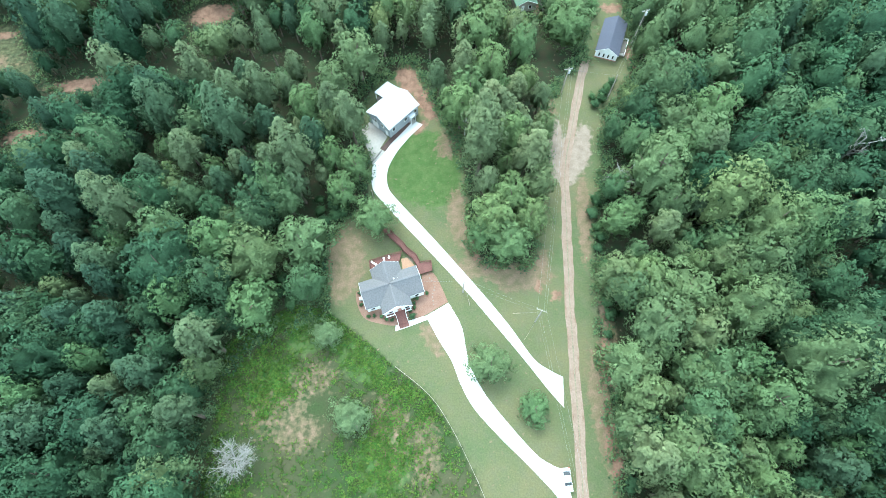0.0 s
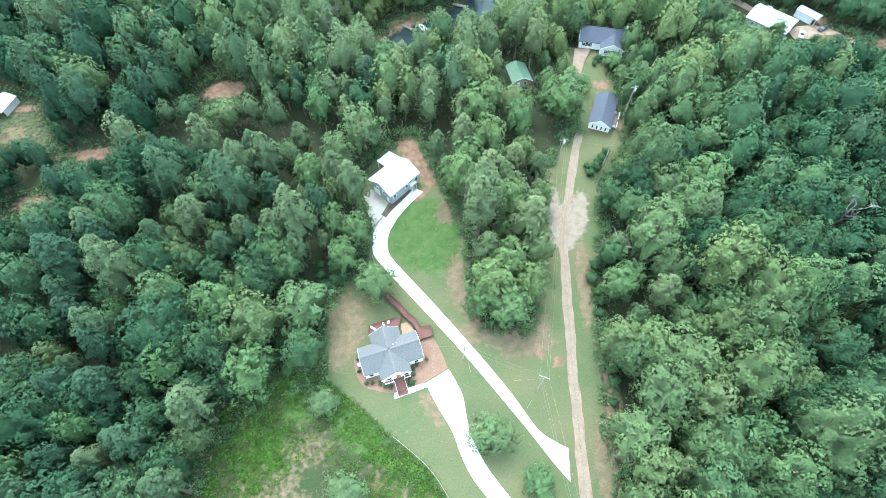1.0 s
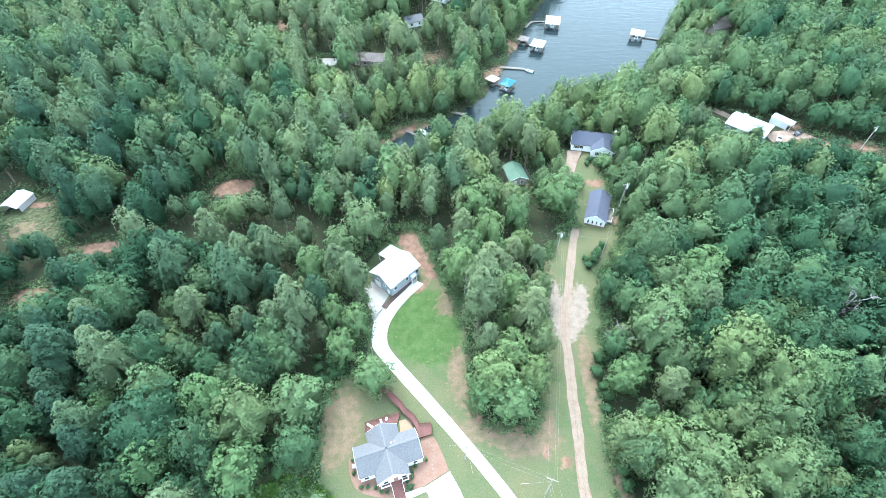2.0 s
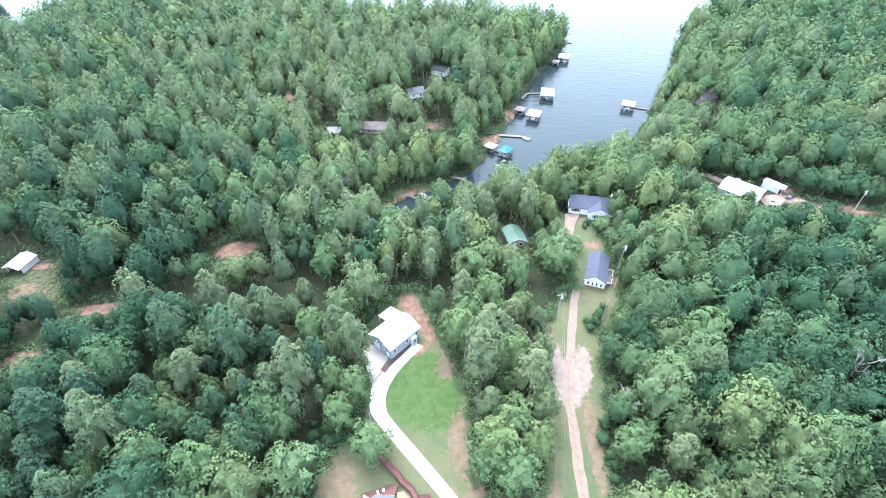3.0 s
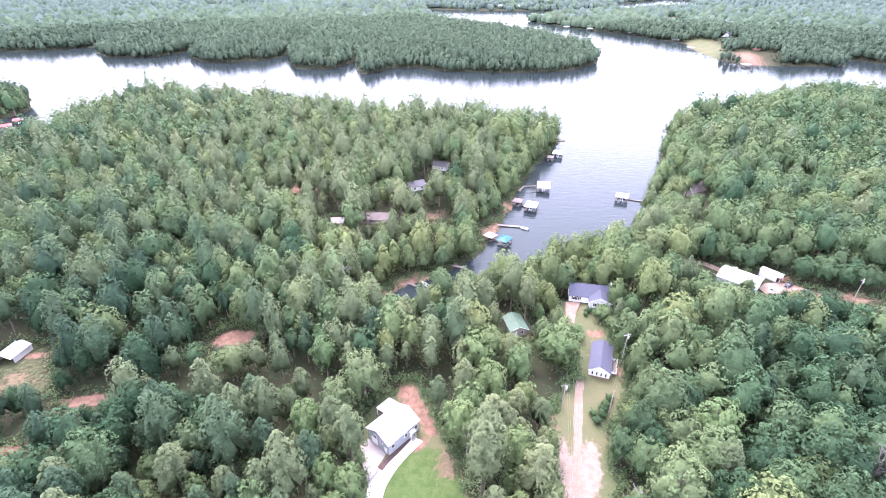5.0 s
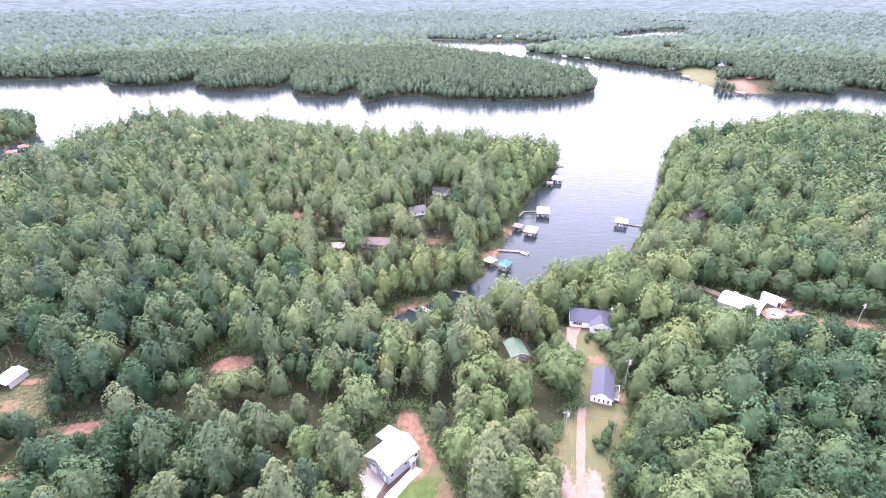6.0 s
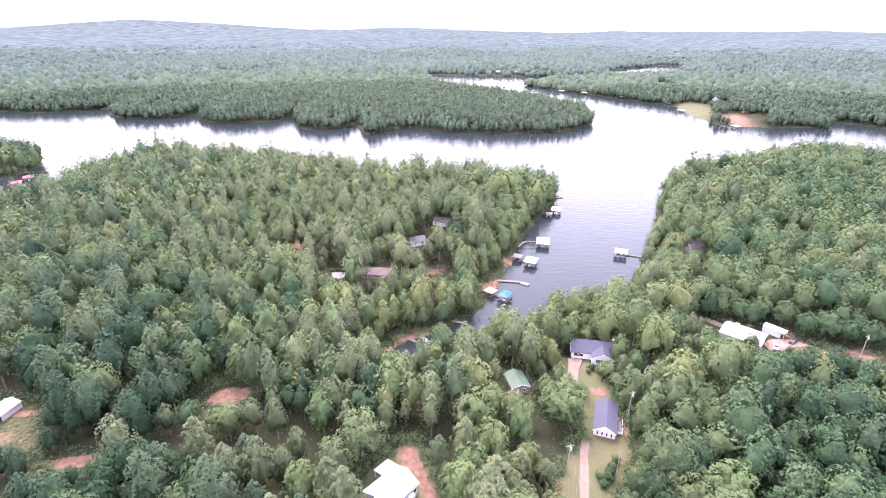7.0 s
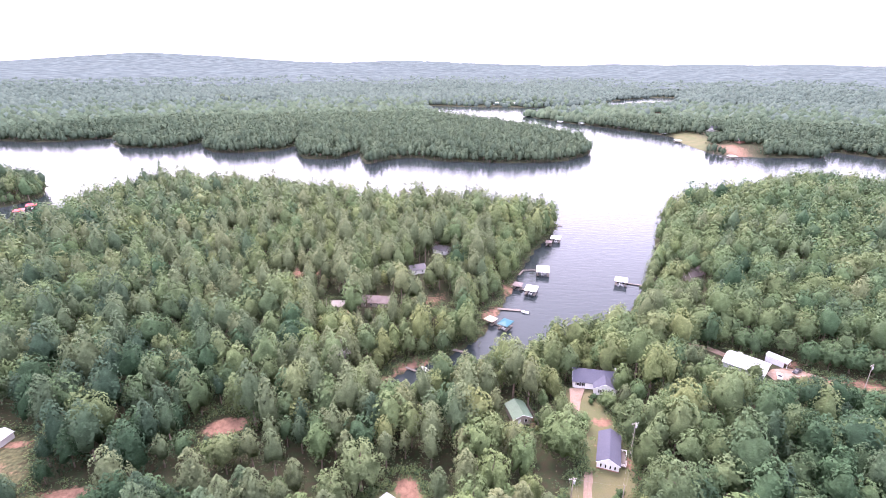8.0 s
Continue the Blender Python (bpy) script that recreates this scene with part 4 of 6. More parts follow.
def template(seed, h, r, pine, clumps, cards, card, low=0.19, level=3):
    """Points, triangles, normals and material numbers of one lighter forest tree, trunk included."""
    rg = np.random.default_rng(seed)
    v, t, nrm = crown(rg, h, r, h * low, pine_outline if pine else skirt_outline if low < 0.05 else broad_outline, clumps, cards, card, level)
    a = np.arange(3) * 2 * math.pi / 3
    foot = np.c_[np.cos(a) * 0.024 * h, np.sin(a) * 0.024 * h, np.full(3, -1.0)]
    stem = np.array([(0, 1, 3), (1, 2, 3), (2, 0, 3)]) + len(v)
    return np.concatenate([v, foot, [(0, 0, h * 0.7)]]), np.concatenate([t, stem]), np.r_[np.zeros(len(t)), np.ones(3)], np.concatenate([nrm, np.c_[np.cos(a), np.sin(a), 0 * a], [(0, 0, 1)]])


def forest(name, label, xs, ys, zz, temps, picks, scales, rg, leaf, vary):
    """One woodland of very many trees, as a single mesh."""
    V, T, I, TI, NO, off = [], [], [], [], [], 0
    tints = np.clip(falloff_tone(xs, ys) + rg.normal(0, vary, len(xs)), 0.01, 0.99)
    for x, y, z, k, s, tn in zip(xs, ys, zz, picks, scales, tints):
        v, t, it, no = temps[k]
        a = rg.uniform(0, 6.283)
        c, sn = math.cos(a) * s, math.sin(a) * s
        w = np.empty_like(v)
        w[:, 0], w[:, 1], w[:, 2] = v[:, 0] * c - v[:, 1] * sn + x, v[:, 0] * sn + v[:, 1] * c + y, v[:, 2] * s * rg.uniform(0.86, 1.16) + z
        u = np.c_[(no[:, 0] * c - no[:, 1] * sn) / s, (no[:, 0] * sn + no[:, 1] * c) / s, no[:, 2]]
        NO.append(u)
        V.append(w), T.append(t + off), I.append(it), TI.append(np.full(len(v), tn))
        off += len(v)
    me = mesh_of(name, np.concatenate(V), np.concatenate(T), [leaf, M_BARK], np.concatenate(I), normals=np.concatenate(NO))
    weights(me, "tint", np.concatenate(TI))
    return tagged(new(name, me), label, "woodland", kind="stuff")


BROAD_A = [template(60 + i, 15.5 + i % 3 * 1.5, 4.4 + 0.45 * (i % 4), False, 64, 690, 0.41, level=2) for i in range(7)]
EDGE_A = [template(65 + i, 13.5 + i % 3 * 1.5, 4.4 + 0.45 * (i % 3), False, 64, 760, 0.41, 0.0, 2) for i in range(4)]
PINE_A = [template(70 + i, 18 + i, 3.8 + 0.25 * i, True, 72, 690, 0.39, level=2) for i in range(5)]
BROAD_B = [template(80 + i, 15.5 + i % 3 * 1.5, 4.4 + 0.45 * (i % 4), False, 48, 450, 0.48, level=2) for i in range(8)]
EDGE_B = [template(88 + i, 13.5 + i % 3 * 1.5, 4.4 + 0.45 * (i % 3), False, 48, 470, 0.48, 0.0, 2) for i in range(4)]
PINE_B = [template(92 + i, 18 + i, 3.9 + 0.25 * i, True, 54, 440, 0.46, level=2) for i in range(6)]
BROAD_C = [template(100 + i, 16 + i % 3 * 1.5, 4.6 + 0.45 * (i % 4), False, 34, 180, 0.68, level=1) for i in range(6)]
EDGE_C = [template(106 + i, 14 + i % 3 * 1.5, 4.6 + 0.45 * (i % 3), False, 34, 190, 0.68, -0.02, 1) for i in range(4)]
PINE_C = [template(112 + i, 18.5 + i, 4.2 + 0.25 * i, True, 36, 180, 0.65, level=1) for i in range(4)]
BROAD_D = [template(120 + i, 13 + i % 4 * 2, 4.5 + 0.45 * (i % 4), False, 20, 60, 1.05, 0.0, 1) for i in range(7)]
BROAD_E = [template(130 + i, 13 + i % 4 * 2, 4.8 + 0.45 * (i % 4), False, 12, 26, 1.6, 0.0, 1) for i in range(7)]


def woodland(name, label, x, y, temps_b, temps_p, temps_e, rg, smin=0.6, smax=1.32, margin=1.6, leaf_b=None, tall=1.0, vary=0.2):
    """One stretch of wood: broadleaf trees and pines within, trees leafy to the ground along its edges."""
    ok, d, gap = free_spots(x, y, margin)
    ok &= np.abs(x) < 0.9 * np.hypot(y, 117) + 8
    x, y, d, gap = x[ok], y[ok], d[ok], gap[ok]
    z = np.where(np.hypot(x, y) > 600, np.maximum(grid_height(x, y), LAKE), height_from(x, y, d))
    share = np.where((x < 30) & (y > 60), 0.52, np.where(x < 0, 0.35, 0.12))
    pine = (rg.random(len(x)) < share) & (d < -10) & bool(temps_p)
    edge_ = (gap < 9) & ~pine & bool(temps_e)
    s = rg.uniform(smin, smax, len(x)) * tall
    cap = sight_cap(x, y) / np.where(pine, 20.0, 16.5)
    s = np.minimum(s, cap)
    x, y, z, s, pine, edge_ = (a[s > 0.14] for a in (x, y, z, s, pine, edge_))
    for tag_, temps, sel, leaf in (("broadleaf", temps_b, ~pine & ~edge_, leaf_b or M_LEAF), ("edge", temps_e, edge_, leaf_b or M_LEAF), ("pine", temps_p, pine, M_PINE)):
        if temps and sel.any():
            forest(name + "_" + tag_, label.replace("trees", {"broadleaf": "broadleaf trees", "edge": "broadleaf trees leafy to the ground", "pine": "pines"}[tag_]), x[sel], y[sel], z[sel], temps, rg.integers(0, len(temps), sel.sum()), s[sel], rg, leaf, vary)


rest = np.ones(len(px), bool)
rest[order] = False
rx, ry = scatter(rng, -230, 230, -75, 240, 7.0)
r0 = np.hypot(rx, ry)
box_out = (rx < -92) | (rx > 96) | (ry > 112) | (ry < -22)
keep = box_out & (np.hypot(rx, ry) < 205) & (ry > -30)
woodland("woodland_close", "close-grown green trees of the near woods", np.r_[px[rest], rx[keep]], np.r_[py[rest], ry[keep]], BROAD_A, PINE_A, EDGE_A, rng)
rx, ry = scatter(rng, -420, 440, 20, 520, 7.2)
r0 = np.hypot(rx, ry)
keep = (r0 >= 205) & (r0 < 345) & (np.abs(rx) < 0.98 * (ry + 60))
woodland("woodland_shore", "green trees on the lake's wooded arms", rx[keep], ry[keep], BROAD_B, PINE_B, EDGE_B, rng, vary=0.15)
rx, ry = scatter(rng, -640, 620, 100, 620, 7.5)
r0 = np.hypot(rx, ry)
keep = (r0 >= 345) & (r0 < 640) & (np.abs(rx) < 0.98 * (ry + 60)) & (ry < 0.25 * np.abs(rx) + 600)
woodland("woodland_points", "green trees on the wooded points", rx[keep], ry[keep], BROAD_C, PINE_C, EDGE_C, rng, tall=1.12, vary=0.15)


def lump(seed, low, high, r, rough=0.22, waist=0.6):
    """A far tree's crown: one uneven rounded mass, open below."""
    rg = np.random.default_rng(seed)
    v, f = BALLS[1]
    f = f[v[f].mean(1)[:, 2] > -0.3]
    d = v * rg.uniform(1 - rough, 1 + rough, (len(v), 1))
    mid = low + (high - low) * waist
    d = np.c_[d[:, 0] * r, d[:, 1] * r, mid + d[:, 2] * np.where(d[:, 2] > 0, high - mid, mid - low)]
    return d, f, np.zeros(len(f)), unit(v + (0, 0, 0.3))


FAR_CROWNS = [lump(220 + i, -6, 11.5 + i % 5 * 1.6, 6.4 + 0.9 * (i % 4)) for i in range(12)]
rx, ry = scatter(rng, -1150, 1150, 400, 1150, 7.2)
r0 = np.hypot(rx, ry)
keep = (r0 >= 600) & (r0 < 1150) & (np.abs(rx) < 0.98 * (ry + 60)) & ((ry >= 0.25 * np.abs(rx) + 560) | (r0 >= 640))
deep = r0 > 860
woodland("woodland_across_lake", "dense green trees on the lake's far side", rx[keep & ~deep], ry[keep & ~deep], BROAD_D, None, None, rng, 0.65, 1.3, leaf_b=M_FARWOOD_HAZED, vary=0.14)
woodland("woodland_beyond", "dense green trees behind the far shore", rx[keep & deep], ry[keep & deep], BROAD_E, None, None, rng, 0.65, 1.3, leaf_b=M_FARWOOD_HAZED, vary=0.14)
rx, ry = scatter(rng, -2900, 2900, 700, 3100, 13.2)
r0 = np.hypot(rx, ry)
keep = (r0 >= 1150) & (rng.random(len(rx)) > smooth(r0, 2200, 3100)) & (np.abs(rx) < 0.96 * (ry + 60))
# with distance more trees take the colour with haze painted in
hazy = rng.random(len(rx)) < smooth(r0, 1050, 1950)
woodland("woodland_far", "far rolling green trees", rx[keep & ~hazy], ry[keep & ~hazy], FAR_CROWNS, None, None, rng, 0.7, 1.2, leaf_b=M_FARWOOD_HAZED, vary=0.12)
woodland("woodland_rolling", "far rolling grey-green trees", rx[keep & hazy], ry[keep & hazy], FAR_CROWNS, None, None, rng, 0.7, 1.2, leaf_b=M_FARHILL_HAZED, vary=0.12)

# the canopy of the far hills, one closed rolling sheet of treetops
hx_, hy_ = np.meshgrid(np.arange(-4600, 4601, 30.0), np.arange(1500, 4781, 22.0))
hx_, hy_ = hx_ + rng.uniform(-10, 10, hx_.shape), hy_ + rng.uniform(-7, 7, hy_.shape)
reach = np.hypot(hx_, hy_)
hz_ = np.maximum(grid_height(hx_.ravel(), hy_.ravel()), LAKE).reshape(hx_.shape) + 11.5 + rng.normal(0, 1.0, hx_.shape) + 3 * wobble(hx_, hy_, 160, 3.0)
ids = np.arange(hx_.size).reshape(hx_.shape)
quads = np.stack([ids[:-1, :-1], ids[:-1, 1:], ids[1:, 1:], ids[1:, :-1]], -1)
quads = quads[(reach[:-1, :-1] > 2380) & (np.abs(hx_[:-1, :-1]) < 0.98 * (hy_[:-1, :-1] + 80))]
# the sheet's leaf colour carries the painted horizon haze
me = mesh_of("woodland_horizon", np.stack([hx_.ravel(), hy_.ravel(), hz_.ravel()], 1), quads.reshape(-1, 4), [M_HORIZON_HAZED])
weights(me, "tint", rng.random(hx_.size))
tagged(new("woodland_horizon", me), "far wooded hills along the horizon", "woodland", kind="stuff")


# ---- buildings ----
def gable(house, m, l, w, eave, ridge, wall_mat, roof_mat, over=0.4, foot=-0.3, wall=True, ribs=0.0, ends=True):
    """A block under a gable roof, its ridge along the local x axis of m (relative to the house)."""
    if wall:
        bm = bmesh.new()
        rings = []
        for x in (-l / 2, l / 2):
            rings.append([bm.verts.new((x, y, z)) for y, z in ((-w / 2, foot), (w / 2, foot), (w / 2, eave), (0, ridge - 0.12), (-w / 2, eave))])
        bm.faces.new(rings[0][::-1])
        bm.faces.new(rings[1])
        for i in range(5):
            bm.faces.new((rings[0][i], rings[0][(i + 1) % 5], rings[1][(i + 1) % 5], rings[1][i]))
        bmesh.ops.recalc_face_normals(bm, faces=bm.faces[:])
        bm.transform(m)
        part("wall", bm, wall_mat, house)
    rise = (ridge - eave) / (w / 2)
    for side in (-1, 1):
        bm = bmesh.new()
        yo, zo = side * (w / 2 + over), eave - over * rise
        line = [(-l / 2 - over, 0.16)]
        if ribs:
            k = int((l + 2 * over) / ribs)
            for i in range(k):
                x = -l / 2 - over + (i + 0.5) * (l + 2 * over) / k
                line += [(x - 0.05, 0.16), (x - 0.03, 0.2), (x + 0.03, 0.2), (x + 0.05, 0.16)]
        line.append((l / 2 + over, 0.16))
        line += [(l / 2 + over, 0.0), (-l / 2 - over, 0.0)]
        lo = [bm.verts.new((x, yo, zo + dz)) for x, dz in line]
        hi = [bm.verts.new((x, 0, ridge + dz)) for x, dz in line]
        for i in range(len(line)):
            j = (i + 1) % len(line)
            bm.faces.new((lo[i], lo[j], hi[j], hi[i]))
        bm.faces.new(lo)
        bm.faces.new(hi)
        bmesh.ops.recalc_face_normals(bm, faces=bm.faces[:])
        bm.transform(m)
        part("roof_slope", bm, roof_mat, house)
    bm = bmesh.new()
    box(bm, 0, 0, ridge + 0.13, l + 2 * over, 0.34, 0.06)
    bm.transform(m)
    part("ridge_cap", bm, roof_mat, house)
    if ends:
        for x in (-l / 2 - over, l / 2 + over):
            for side in (-1, 1):
                bm = rods(((x, side * (w / 2 + over), eave - over * rise + 0.03), (x, 0, ridge + 0.03), 0.09), n=4)
                bm.transform(m)
                part("fascia", bm, M_WHITE, house, "white painted fascia board")


def window(house, m, w, h, shutters=False):
    """A framed window on a wall; local x along the wall, y outward, z up, origin at its middle."""
    bm = bmesh.new()
    rings = []
    for y, g in ((0.0, 0.06), (0.09, 0.06), (0.09, -0.05), (0.0, -0.05)):
        rings.append([bm.verts.new((sx * (w / 2 + g), y, sz * (h / 2 + g))) for sx, sz in ((-1, -1), (1, -1), (1, 1), (-1, 1))])
    for a, b in zip(rings, rings[1:] + rings[:1]):
        for i in range(4):
            bm.faces.new((a[i], a[(i + 1) % 4], b[(i + 1) % 4], b[i]))
    bmesh.ops.recalc_face_normals(bm, faces=bm.faces[:])
    bm.transform(m)
    win = part("window", bm, M_WHITE, house, "white framed window with dark glass")
    bm = bmesh.new()
    bmesh.ops.create_cube(bm, size=1, matrix=m @ pose(0, 0.025, 0) @ Matrix.Diagonal((w - 0.05, 0.04, h - 0.05, 1)))
    part("pane", bm, M_GLASS, win)
    if shutters:
        for sx in (-1, 1):
            bm = bmesh.new()
            bmesh.ops.create_cube(bm, size=1, matrix=m @ pose(sx * (w / 2 + 0.25), 0.03, 0) @ Matrix.Diagonal((0.34, 0.07, h + 0.1, 1)))
            part("shutter", bm, M_SHUTTER, win)


def door(house, m, w, h, mat):
    bm = bmesh.new()
    bmesh.ops.create_cube(bm, size=1, matrix=m @ pose(0, 0.03, h / 2) @ Matrix.Diagonal((w, 0.08, h, 1)))
    d = part("door", bm, mat, house)
    bm = bmesh.new()
    bmesh.ops.create_cube(bm, size=1, matrix=m @ pose(w * 0.38, 0.11, h * 0.48) @ Matrix.Diagonal((0.06, 0.08, 0.14, 1)))
    part("handle", bm, M_CHROME, d)


def side(l, w, which, along, z):
    """The pose of something on a wall of an l by w block: 'n' back, 's' front, 'e', 'w'."""
    return {"s": pose(along, -w / 2, z, 0, 0, 180), "n": pose(along, w / 2, z, 0, 0, 0), "e": pose(l / 2, along, z, 0, 0, -90), "w": pose(-l / 2, along, z, 0, 0, 90)}[which]


def railing(owner, line, z, high, mat, name="railing", gap=1.6, label=""):
    """Posts with two rails along a line."""
    for a, b in zip(line, line[1:]):
        a, b = Vector((*a, z)), Vector((*b, z))
        k = max(1, round((b - a).length / gap))
        for i in range(k + 1):
            p = a.lerp(b, i / k)
            part("railing_post", block(p.x, p.y, p.z, 0.1, 0.1, high), mat, owner, label)
        for h in (high * 0.35, high * 0.68, high):
            part("rail", rods((a + Vector((0, 0, h)), b + Vector((0, 0, h)), 0.05), n=4), mat, owner, label)


def deck(owner, outline, z, mat, name="deck", thick=0.18, legs=True):
    bm = bmesh.new()
    f = bm.faces.new([bm.verts.new((x, y, z)) for x, y in outline])
    f.normal_update()
    r = bmesh.ops.extrude_face_region(bm, geom=[f])
    for v in r["geom"]:
        if isinstance(v, bmesh.types.BMVert):
            v.co.z -= thick
    if legs:
        for x, y in outline:
            cx, cy = sum(p[0] for p in outline) / len(outline), sum(p[1] for p in outline) / len(outline)
            part("deck_leg", block(x + (cx - x) * 0.06, y + (cy - y) * 0.06, -0.3, 0.14, 0.14, z + 0.13), mat, owner)
    bmesh.ops.recalc_face_normals(bm, faces=bm.faces[:])
    bmesh.ops.triangulate(bm, faces=[f for f in bm.faces if len(f.verts) > 4])
    return part(name, bm, mat, owner)


# grey cross-gabled house
GH = pose(-12.6, 39.4, 0, 0, 0, 18.5)
gh = thing("house", GH, "white-sided house under a grey cross-gabled shingle roof", "house")
gable(gh, pose(-0.25, 0, 0), 14.3, 6.9, 2.9, 5.7, M_WHITE, M_SHINGLE, 0.18)
gable(gh, pose(-0.4, 0, 0, 0, 0, 90), 11.4, 6.9, 2.9, 5.7, M_WHITE, M_SHINGLE, 0.3)
for x in (-6.0, 5.2):
    window(gh, side(14.3, 6.9, "s", x, 1.6), 1.0, 1.3)
window(gh, side(14.3, 6.9, "n", -5.8, 1.6), 1.0, 1.3)
for y in (-1.6, 1.6):
    window(gh, pose(-0.25, 0, 0) @ side(14.3, 6.9, "e", y, 1.6), 0.9, 1.3)
    window(gh, pose(-0.25, 0, 0) @ side(14.3, 6.9, "w", y, 1.6), 0.9, 1.3)
door(gh, pose(0.05, -5.7, 0.55, 0, 0, 180), 1.0, 2.05, M_BRICKWALL)
for x in (-2.2, 2.0):
    window(gh, pose(x, -5.7, 1.7, 0, 0, 180), 1.1, 1.3)
deck(gh, [(-3.6, -5.7), (2.9, -5.7), (2.9, -6.5), (1.25, -6.5), (1.25, -9.0), (-1.2, -9.0), (-1.2, -6.5), (-3.6, -6.5)], 0.55, M_DECK, "porch_deck")
for x in (-3.4, -1.35, 1.4, 2.7):
    part("porch_post", block(x, -6.35, 0.5, 0.16, 0.16, 2.3), M_WHITE, gh, "white painted porch post")
railing(gh, [(-1.2, -6.5), (-1.2, -9.0)], 0.55, 0.95, M_WHITE, label="white painted porch railing")
railing(gh, [(1.25, -6.5), (1.25, -9.0)], 0.55, 0.95, M_WHITE, label="white painted porch railing")
railing(gh, [(-3.5, -6.45), (-1.3, -6.45)], 0.55, 0.95, M_WHITE, label="white painted porch railing")
railing(gh, [(1.35, -6.45), (2.8, -6.45)], 0.55, 0.95, M_WHITE, label="white painted porch railing")
for i in range(3):
    part("front_step", block(0.0, -9.16 - 0.32 * i, -0.05, 2.4, 0.32, 0.42 - 0.13 * i), M_DECK, gh)
bm = bmesh.new()
box(bm, 0.9, 0.9, 5.4, 0.3, 0.3, 0.55)
part("roof_vent", bm, M_CAN, gh)
bm = bmesh.new()
rod(bm, (1.8, 1.2, 4.4), (1.8, 1.2, 5.15), 0.07)
part("vent_pipe", bm, M_CAN, gh)
ghi = GH.inverted()


def gh_local(pts):
    return [tuple((ghi @ Vector((x, y, 0)))[:2]) for x, y in pts]


bd = gh_local([(-18.9, 46.9), (-13.4, 48.8), (-10.8, 49.5), (-11.6, 46.2), (-15.6, 45.4), (-18.6, 44.6)])
deck(gh, bd, 0.8, M_DECK, "back_deck")
railing(gh, [bd[5], bd[0], bd[1], bd[2]], 0.8, 0.95, M_DECK, label="red-brown deck railing")
walk_thing = thing("boardwalk", pose(0, 0, 0), "red-brown stained timber boardwalk with railings", "boardwalk")
bw_l = [(-15.9, 55.7), (-14.5, 54.2), (-11.0, 50.8), (-10.5, 49.9), (-8.0, 47.7), (-6.75, 45.7), (-6.2, 43.4)]
bw_r = [(-2.9, 44.5), (-3.2, 47.0), (-6.0, 46.6), (-7.1, 48.7), (-9.6, 50.8), (-10.1, 51.7), (-13.6, 55.1), (-15.0, 56.6)]
deck(walk_thing, bw_l + bw_r, 0.8, M_DECK, "walk_boards")
railing(walk_thing, bw_l, 0.8, 0.95, M_DECK)
railing(walk_thing, bw_r[1:], 0.8, 0.95, M_DECK)
railing(walk_thing, bw_r[:2], 0.8, 0.95, M_DECK)
for i in range(30):
    f = i / 29
    part("board", block(-10.6 - 4.6 * f, 51.1 + 4.6 * f, 0.802, 1.2, 0.14, 0.022, 45), M_DECK, walk_thing)


def ac_unit(x, y):
    t = thing("air_conditioner", pose(x, y, 0, 0, 0, 18), "pale grey boxed air conditioner beside the house", "air conditioner")
    part("case", block(0, 0, 0.05, 0.85, 0.85, 0.8, bevel=0.05), M_CAN, t)
    bm = bmesh.new()
    for i in range(3):
        bmesh.ops.create_circle(bm, cap_ends=False, segments=16, radius=0.12 + 0.11 * i, matrix=pose(0, 0, 0.88))
    r = bmesh.ops.extrude_edge_only(bm, edges=bm.edges[:])
    for v in r["geom"]:
        if isinstance(v, bmesh.types.BMVert):
            v.co.z += 0.03
    part("fan_grille", bm, M_SHUTTER, t)


ac_unit(-20.5, 37.1)


def chair(x, y, z, turn, long=False):
    """A moulded white garden chair, or a lounger."""
    t = thing("garden_lounger" if long else "garden_chair", pose(x, y, z, 0, 0, turn), "white plastic garden lounger on the deck" if long else "white plastic garden chair on the deck", "lounger" if long else "chair", "" if long else "chairs on the back deck")
    ln = 1.2 if long else 0.45
    part("seat", block(0, 0, 0.36, 0.48, ln, 0.07, bevel=0.02), M_PAINT, t)
    bm = block(0, 0, 0, 0.48, 0.07, 0.5, bevel=0.02)
    bm.transform(pose(0, ln / 2, 0.38, -25 if not long else -50))
    part("backrest", bm, M_PAINT, t)
    for sx in (-0.2, 0.2):
        for sy in (-ln / 2 + 0.06, ln / 2 - 0.06):
            part("leg", block(sx, sy, 0, 0.06, 0.06, 0.37), M_PAINT, t)
        if not long:
            part("armrest", block(sx, 0, 0.58, 0.06, 0.4, 0.04), M_PAINT, t)


chair(-15.2, 47.3, 0.8, 20)
chair(-14.0, 47.8, 0.8, -15)
chair(-17.6, 46.2, 0.8, 60, True)

# white metal-roofed house
WH = pose(-14.6, 92.7, 0, 0, 0, 47.5)
wh = thing("house", WH, "grey-sided house under a ribbed white metal roof", "house")
gable(wh, pose(0, 0, 0), 11.4, 8.8, 4.3, 6.4, M_GREYWALL, M_METAL, 0.35, ribs=0.6)
bm = bmesh.new()
for x0_, z_ in ((0.0, 0.0),):
    vs = [bm.verts.new(c) for c in ((0.7, 3.6, 4.75), (6.05, 3.6, 4.75), (6.05, 8.3, 3.9), (0.7, 8.3, 3.9), (0.7, 3.6, 4.62), (6.05, 3.6, 4.62), (6.05, 8.3, 3.77), (0.7, 8.3, 3.77))]
    for f in ((0, 1, 2, 3), (7, 6, 5, 4), (0, 4, 5, 1), (1, 5, 6, 2), (2, 6, 7, 3), (3, 7, 4, 0)):
        bm.faces.new([vs[i] for i in f])
bmesh.ops.recalc_face_normals(bm, faces=bm.faces[:])
part("porch_roof", bm, M_METAL, wh)
